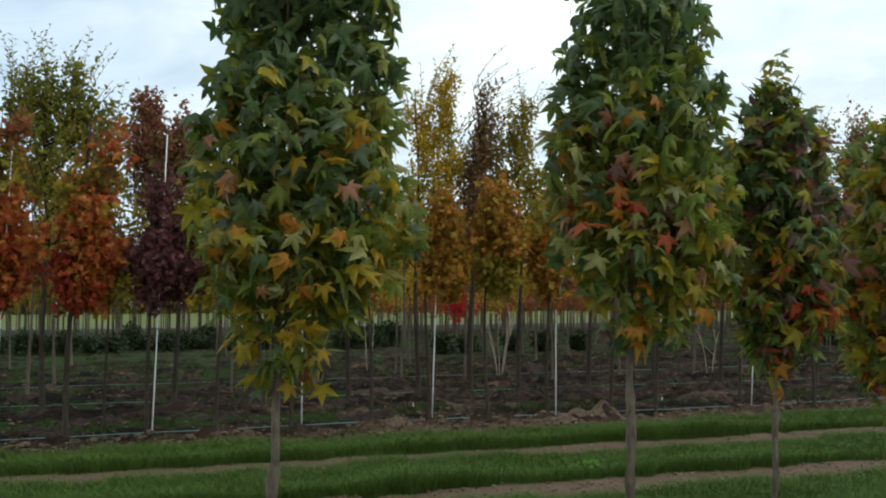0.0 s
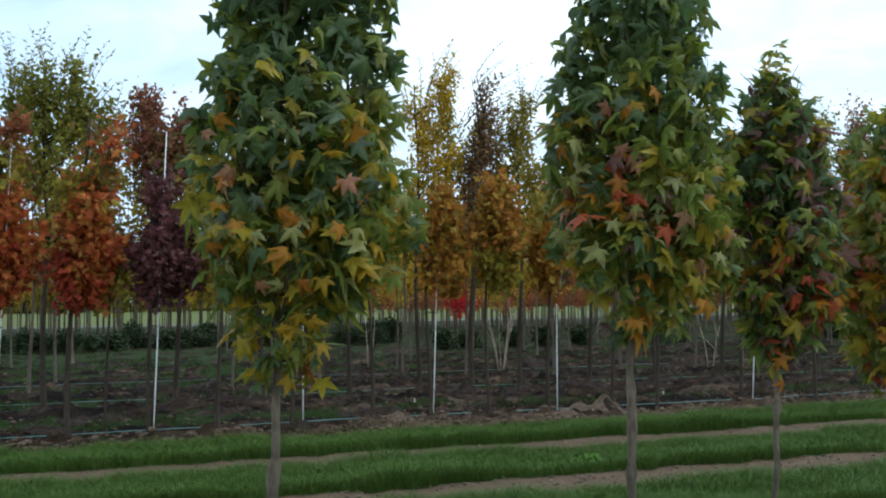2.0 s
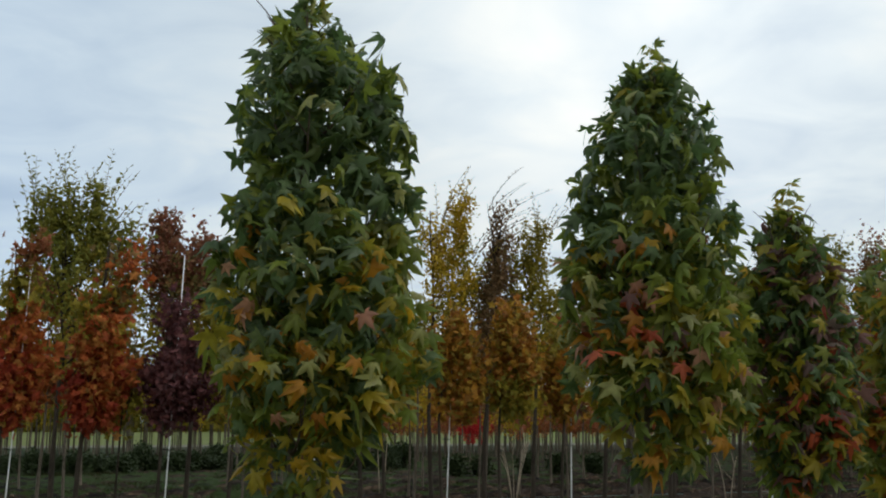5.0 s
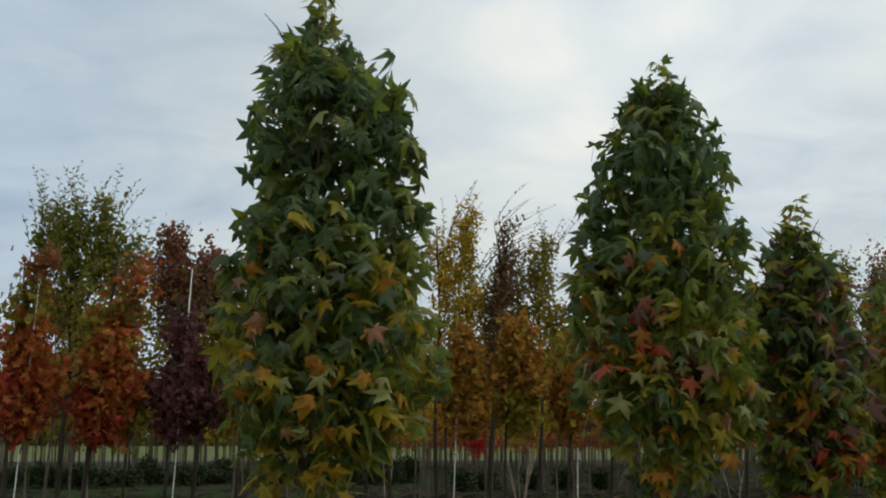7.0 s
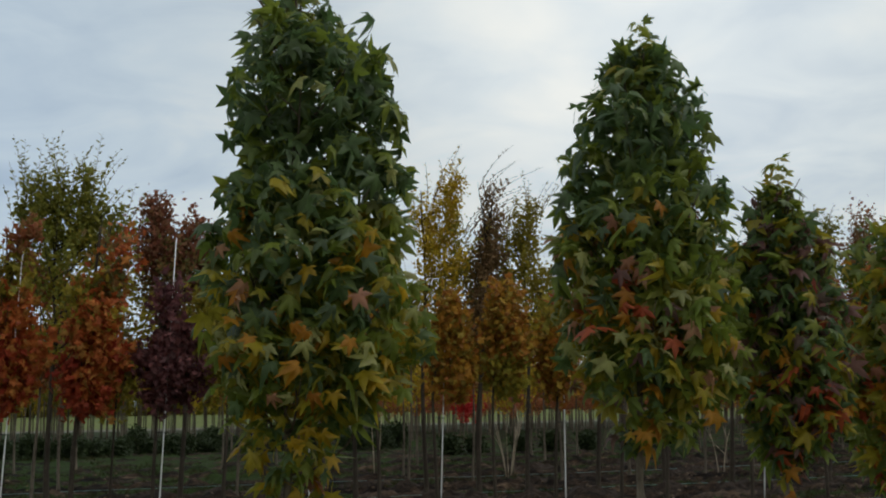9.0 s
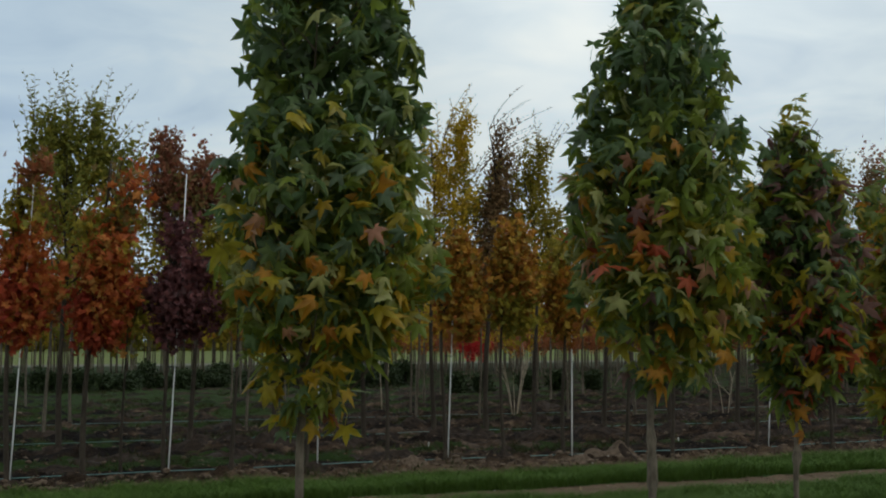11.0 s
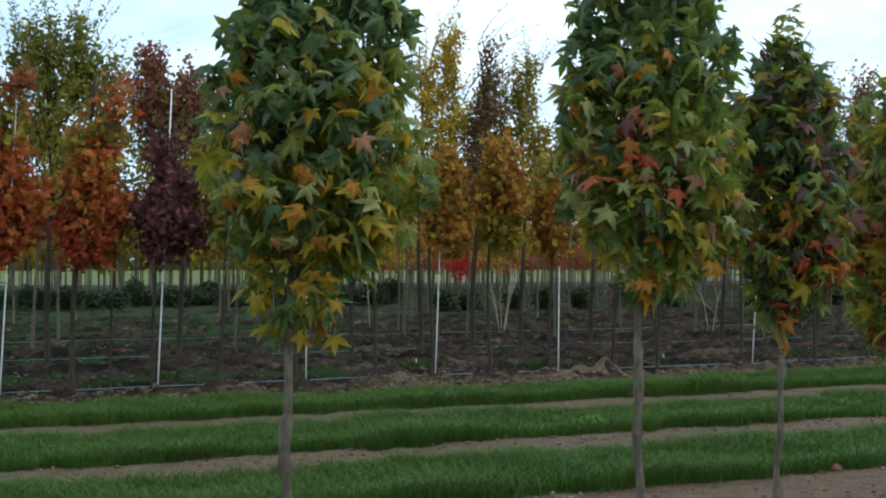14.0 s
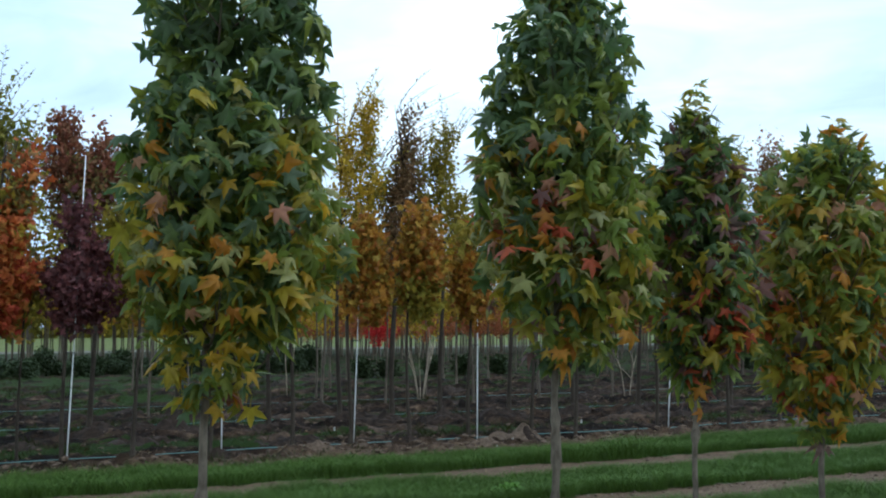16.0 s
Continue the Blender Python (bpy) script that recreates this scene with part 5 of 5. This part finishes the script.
scatter_lumps("soil_clods", "loose brown soil clods between the tree rows", "clod",
              [(-1, 17, 12.40, 13.8, 2600, 0.008, 0.062), (-1, 20, 13.7, 20, 1200, 0.010, 0.050), (-1, 25, 20, 27, 500, 0.02, 0.06),
               (-1, 12, 10.36, 11.0, 450, 0.006, 0.022), (-1, 11, 8.1, 8.8, 700, 0.006, 0.026), (0, 9, 5.8, 6.62, 500, 0.006, 0.022)], 1)
scatter_lumps("small_stones", "small pale stones along the grass edge", "stone_grey",
              [(-1, 12, 8.70, 8.84, 60, 0.006, 0.020), (-1, 12, 10.9, 11.05, 30, 0.006, 0.016), (1, 9, 6.5, 6.66, 50, 0.006, 0.022), (-1, 16, 12.5, 13.6, 60, 0.008, 0.022)], 2)


def soil_heap(u, v, w, h, seed, mat="dug_soil", label="low heap of dark dug soil round a trunk foot", steep=1.5):
    """A low ragged heap of freshly dug soil."""
    rng = random.Random(seed)
    verts, faces, rings, sides = [], [], 9, 22
    for i in range(rings):
        f = i / (rings - 1)
        for k in range(sides):
            a = 2 * math.pi * k / sides
            edge = 1 + 0.28 * noise.noise(Vector((math.cos(a) * 1.7, math.sin(a) * 1.7, seed)))
            du, dv = math.cos(a) * w * f * edge, math.sin(a) * w * 0.6 * f * edge
            lift = h * (1 - f ** steep) + 0.05 * (1 - f * f) * (noise.noise(Vector((du * 9, dv * 9, seed))) + rng.uniform(-0.4, 0.4) * min(1.0, 2 * f)) - 0.03 * f
            p = place(u + du, v + dv, float(ground_height(u + du, v + dv)) + lift)
            verts.append(p)
    for i in range(rings - 1):
        for k in range(sides):
            k2 = (k + 1) % sides
            faces.append((i * sides + k, (i + 1) * sides + k, (i + 1) * sides + k2, i * sides + k2))
    ob = new("mound", mesh_of("mound", verts, faces, [mat]))
    tagged(ob, label, "soil heap", "soil heaps in the rows")


heap_rng = random.Random(12)
for row_v, spots in ((R2, (-1.0, 0.55, 2.40, 3.6, 5.0, 6.18, 7.11, 8.0, 9.3, 10.6, 12.0, 14.1, 15.2, 16.9)), (R1, (-0.12, 0.72, 3.40, 6.11, 8.05, 10.2, 12.6)), (19.55, (0.3, 4.2, 6.8, 9.6, 12.4, 15.8))):
    for k, row_u in enumerate(spots):
        big = 0.6 if row_v == R1 else 1.0
        soil_heap(row_u + heap_rng.uniform(-0.15, 0.15), row_v - 0.05, big * heap_rng.uniform(0.30, 0.55), big * heap_rng.uniform(0.07, 0.15), row_v + k)

soil_heap(7.80, 13.85, 0.50, 0.10, 74, "clod", "broad tan mound of dry soil beside a hose", 2.6)
# lumpy spoil along the verge, then scraped heaps between the older rows
verge_u = -0.6
while verge_u < 14.5:
    soil_heap(verge_u, 13.12 + heap_rng.uniform(-0.16, 0.20), heap_rng.uniform(0.16, 0.42), heap_rng.uniform(0.03, 0.11), 90 + verge_u,
              heap_rng.choice(("clod", "turned_soil", "turned_soil") if verge_u > 2.6 else ("dug_soil", "dug_soil")), "low lumpy heap of brown spoil along the grass verge", 1.8)
    verge_u += heap_rng.uniform(0.30, 0.85)
for k in range(44):
    row_v = 15.15 + 2.9 * (k % 4) + heap_rng.uniform(-0.75, 0.75)
    soil_heap(heap_rng.uniform(0.5, row_v * 0.78), row_v, heap_rng.uniform(0.30, 0.75), heap_rng.uniform(0.04, 0.10), 140 + k,
              heap_rng.choice(("turned_soil", "dug_soil", "dug_soil")), "low scraped heap of soil between the tree rows", 1.8)


def litter(seed):
    rng = np.random.RandomState(seed)
    zones = [(-1, 18, 12.45, 13.9, 3200), (-1, 18, 13.9, 14.6, 500), (-1, 24, 14.6, 24, 2000), (-1, 12, 8.1, 10.9, 120), (0, 9, 6.0, 7.5, 60)]
    vs, fs, o = [], [], 0
    for u0, u1, v0, v1, count in zones:
        u, v = rng.uniform(u0, u1, count), rng.uniform(v0, v1, count)
        cents = np.stack([u, v, ground_height(u, v) + 0.015], 1)
        a = rng.uniform(0, 6.28, count)
        s = 0.012 + 0.024 * rng.rand(count)
        t = np.stack([np.cos(a), np.sin(a), rng.normal(0, 0.35, count)], 1) * s[:, None]
        w = np.stack([-np.sin(a), np.cos(a), rng.normal(0, 0.35, count)], 1) * s[:, None] * 0.6
        q = np.stack([cents - t, cents + w, cents + t, cents - w], 1).reshape(-1, 3)
        i = o + np.arange(count) * 4
        vs.append(q)
        fs.append(np.concatenate([np.stack([i, i + 1, i + 2], 1), np.stack([i, i + 2, i + 3], 1)]))
        o += count * 4
    ob = new("fallen_leaves", mesh_of("fallen_leaves", np.concatenate(vs).tolist(), np.concatenate(fs).tolist(), ["litter"]))
    ob.matrix_basis = TO_WORLD
    tagged(ob, "dry brown and tan fallen leaves on soil", "leaves", kind="stuff")


litter(4)


def weed(u, v, size, n, seed, label):
    rng = random.Random(seed)
    ob = empty("weed_plant", spot(u, v))
    tagged(ob, label, "weed")
    for i in range(n):
        a = rng.uniform(0, 6.28)
        ln, h = size * rng.uniform(0.5, 1.0), size * rng.uniform(0.25, 0.8)
        d, w = Vector((math.cos(a), math.sin(a), 0)), Vector((-math.sin(a), math.cos(a), 0)) * ln * 0.22
        r = Vector((rng.uniform(-.6, .6) * size, rng.uniform(-.3, .3) * size, 0))
        p1, p2, p3 = r + d * ln * 0.3 + Vector((0, 0, h * 0.7)), r + d * ln * 0.7 + Vector((0, 0, h)), r + d * ln + Vector((0, 0, h * 0.75))
        verts = [r, p1 - w * 0.5, p1 + w * 0.5, p2 - w, p2 + w, p3]
        under(new("leaf", mesh_of("leaf", verts, [(0, 2, 1), (1, 2, 4, 3), (3, 4, 5)], ["weed"])), ob)


weed(7.5, 11.35, 0.14, 26, 1, "small leafy green weed at the grass edge")
weed(5.05, 9.1, 0.17, 46, 2, "spreading light green broadleaf weed in grass")
weed(1.15, 8.95, 0.14, 16, 3, "thin pale weed at the grass edge")


def solid(name, u, v, size, mat, label, category, seed, flat=0.7):
    rng = random.Random(seed)
    bm = bmesh.new()
    bmesh.ops.create_icosphere(bm, subdivisions=3, radius=size)
    for w in bm.verts:
        w.co *= 1 + 0.35 * (noise.noise(w.co * (1.6 / size) + Vector((seed, 0, 0))))
        w.co.z *= flat
    me = bpy.data.meshes.new(name)
    bm.to_mesh(me)
    bm.free()
    me.materials.append(MATS[mat])
    me.polygons.foreach_set("use_smooth", [True] * len(me.polygons))
    ob = new(name, me)
    ob.matrix_basis = spot(u, v) @ pose(0, 0, size * flat * 0.6)
    tagged(ob, label, category)


solid("stone", 5.78, 6.66, 0.048, "stone_pink", "rounded pinkish red stone at the grass edge", "stone", 3, 0.55)


def tag_post(u, v, h):
    ob = empty("marker_tag", spot(u, v))
    tagged(ob, "small white plastic marker tag in the soil", "marker", "white marker tags")
    w, d = 0.009, 0.003
    verts = [Vector((x * w, y * d, z)) for z in (-0.04, h * 0.9) for x, y in ((-1, -1), (1, -1), (1, 1), (-1, 1))] + [Vector((x * w * 0.6, y * d, h)) for x, y in ((-1, -1), (1, -1), (1, 1), (-1, 1))]
    faces = [(3, 2, 1, 0), (8, 9, 10, 11)] + [(b + k, b + (k + 1) % 4, b + 4 + (k + 1) % 4, b + 4 + k) for b in (0, 4) for k in range(4)]
    under(new("blade", mesh_of("blade", verts, faces, ["tag_plastic"])), ob)


tag_post(5.65, 15.4, 0.045)
tag_post(9.8, 15.2, 0.05)
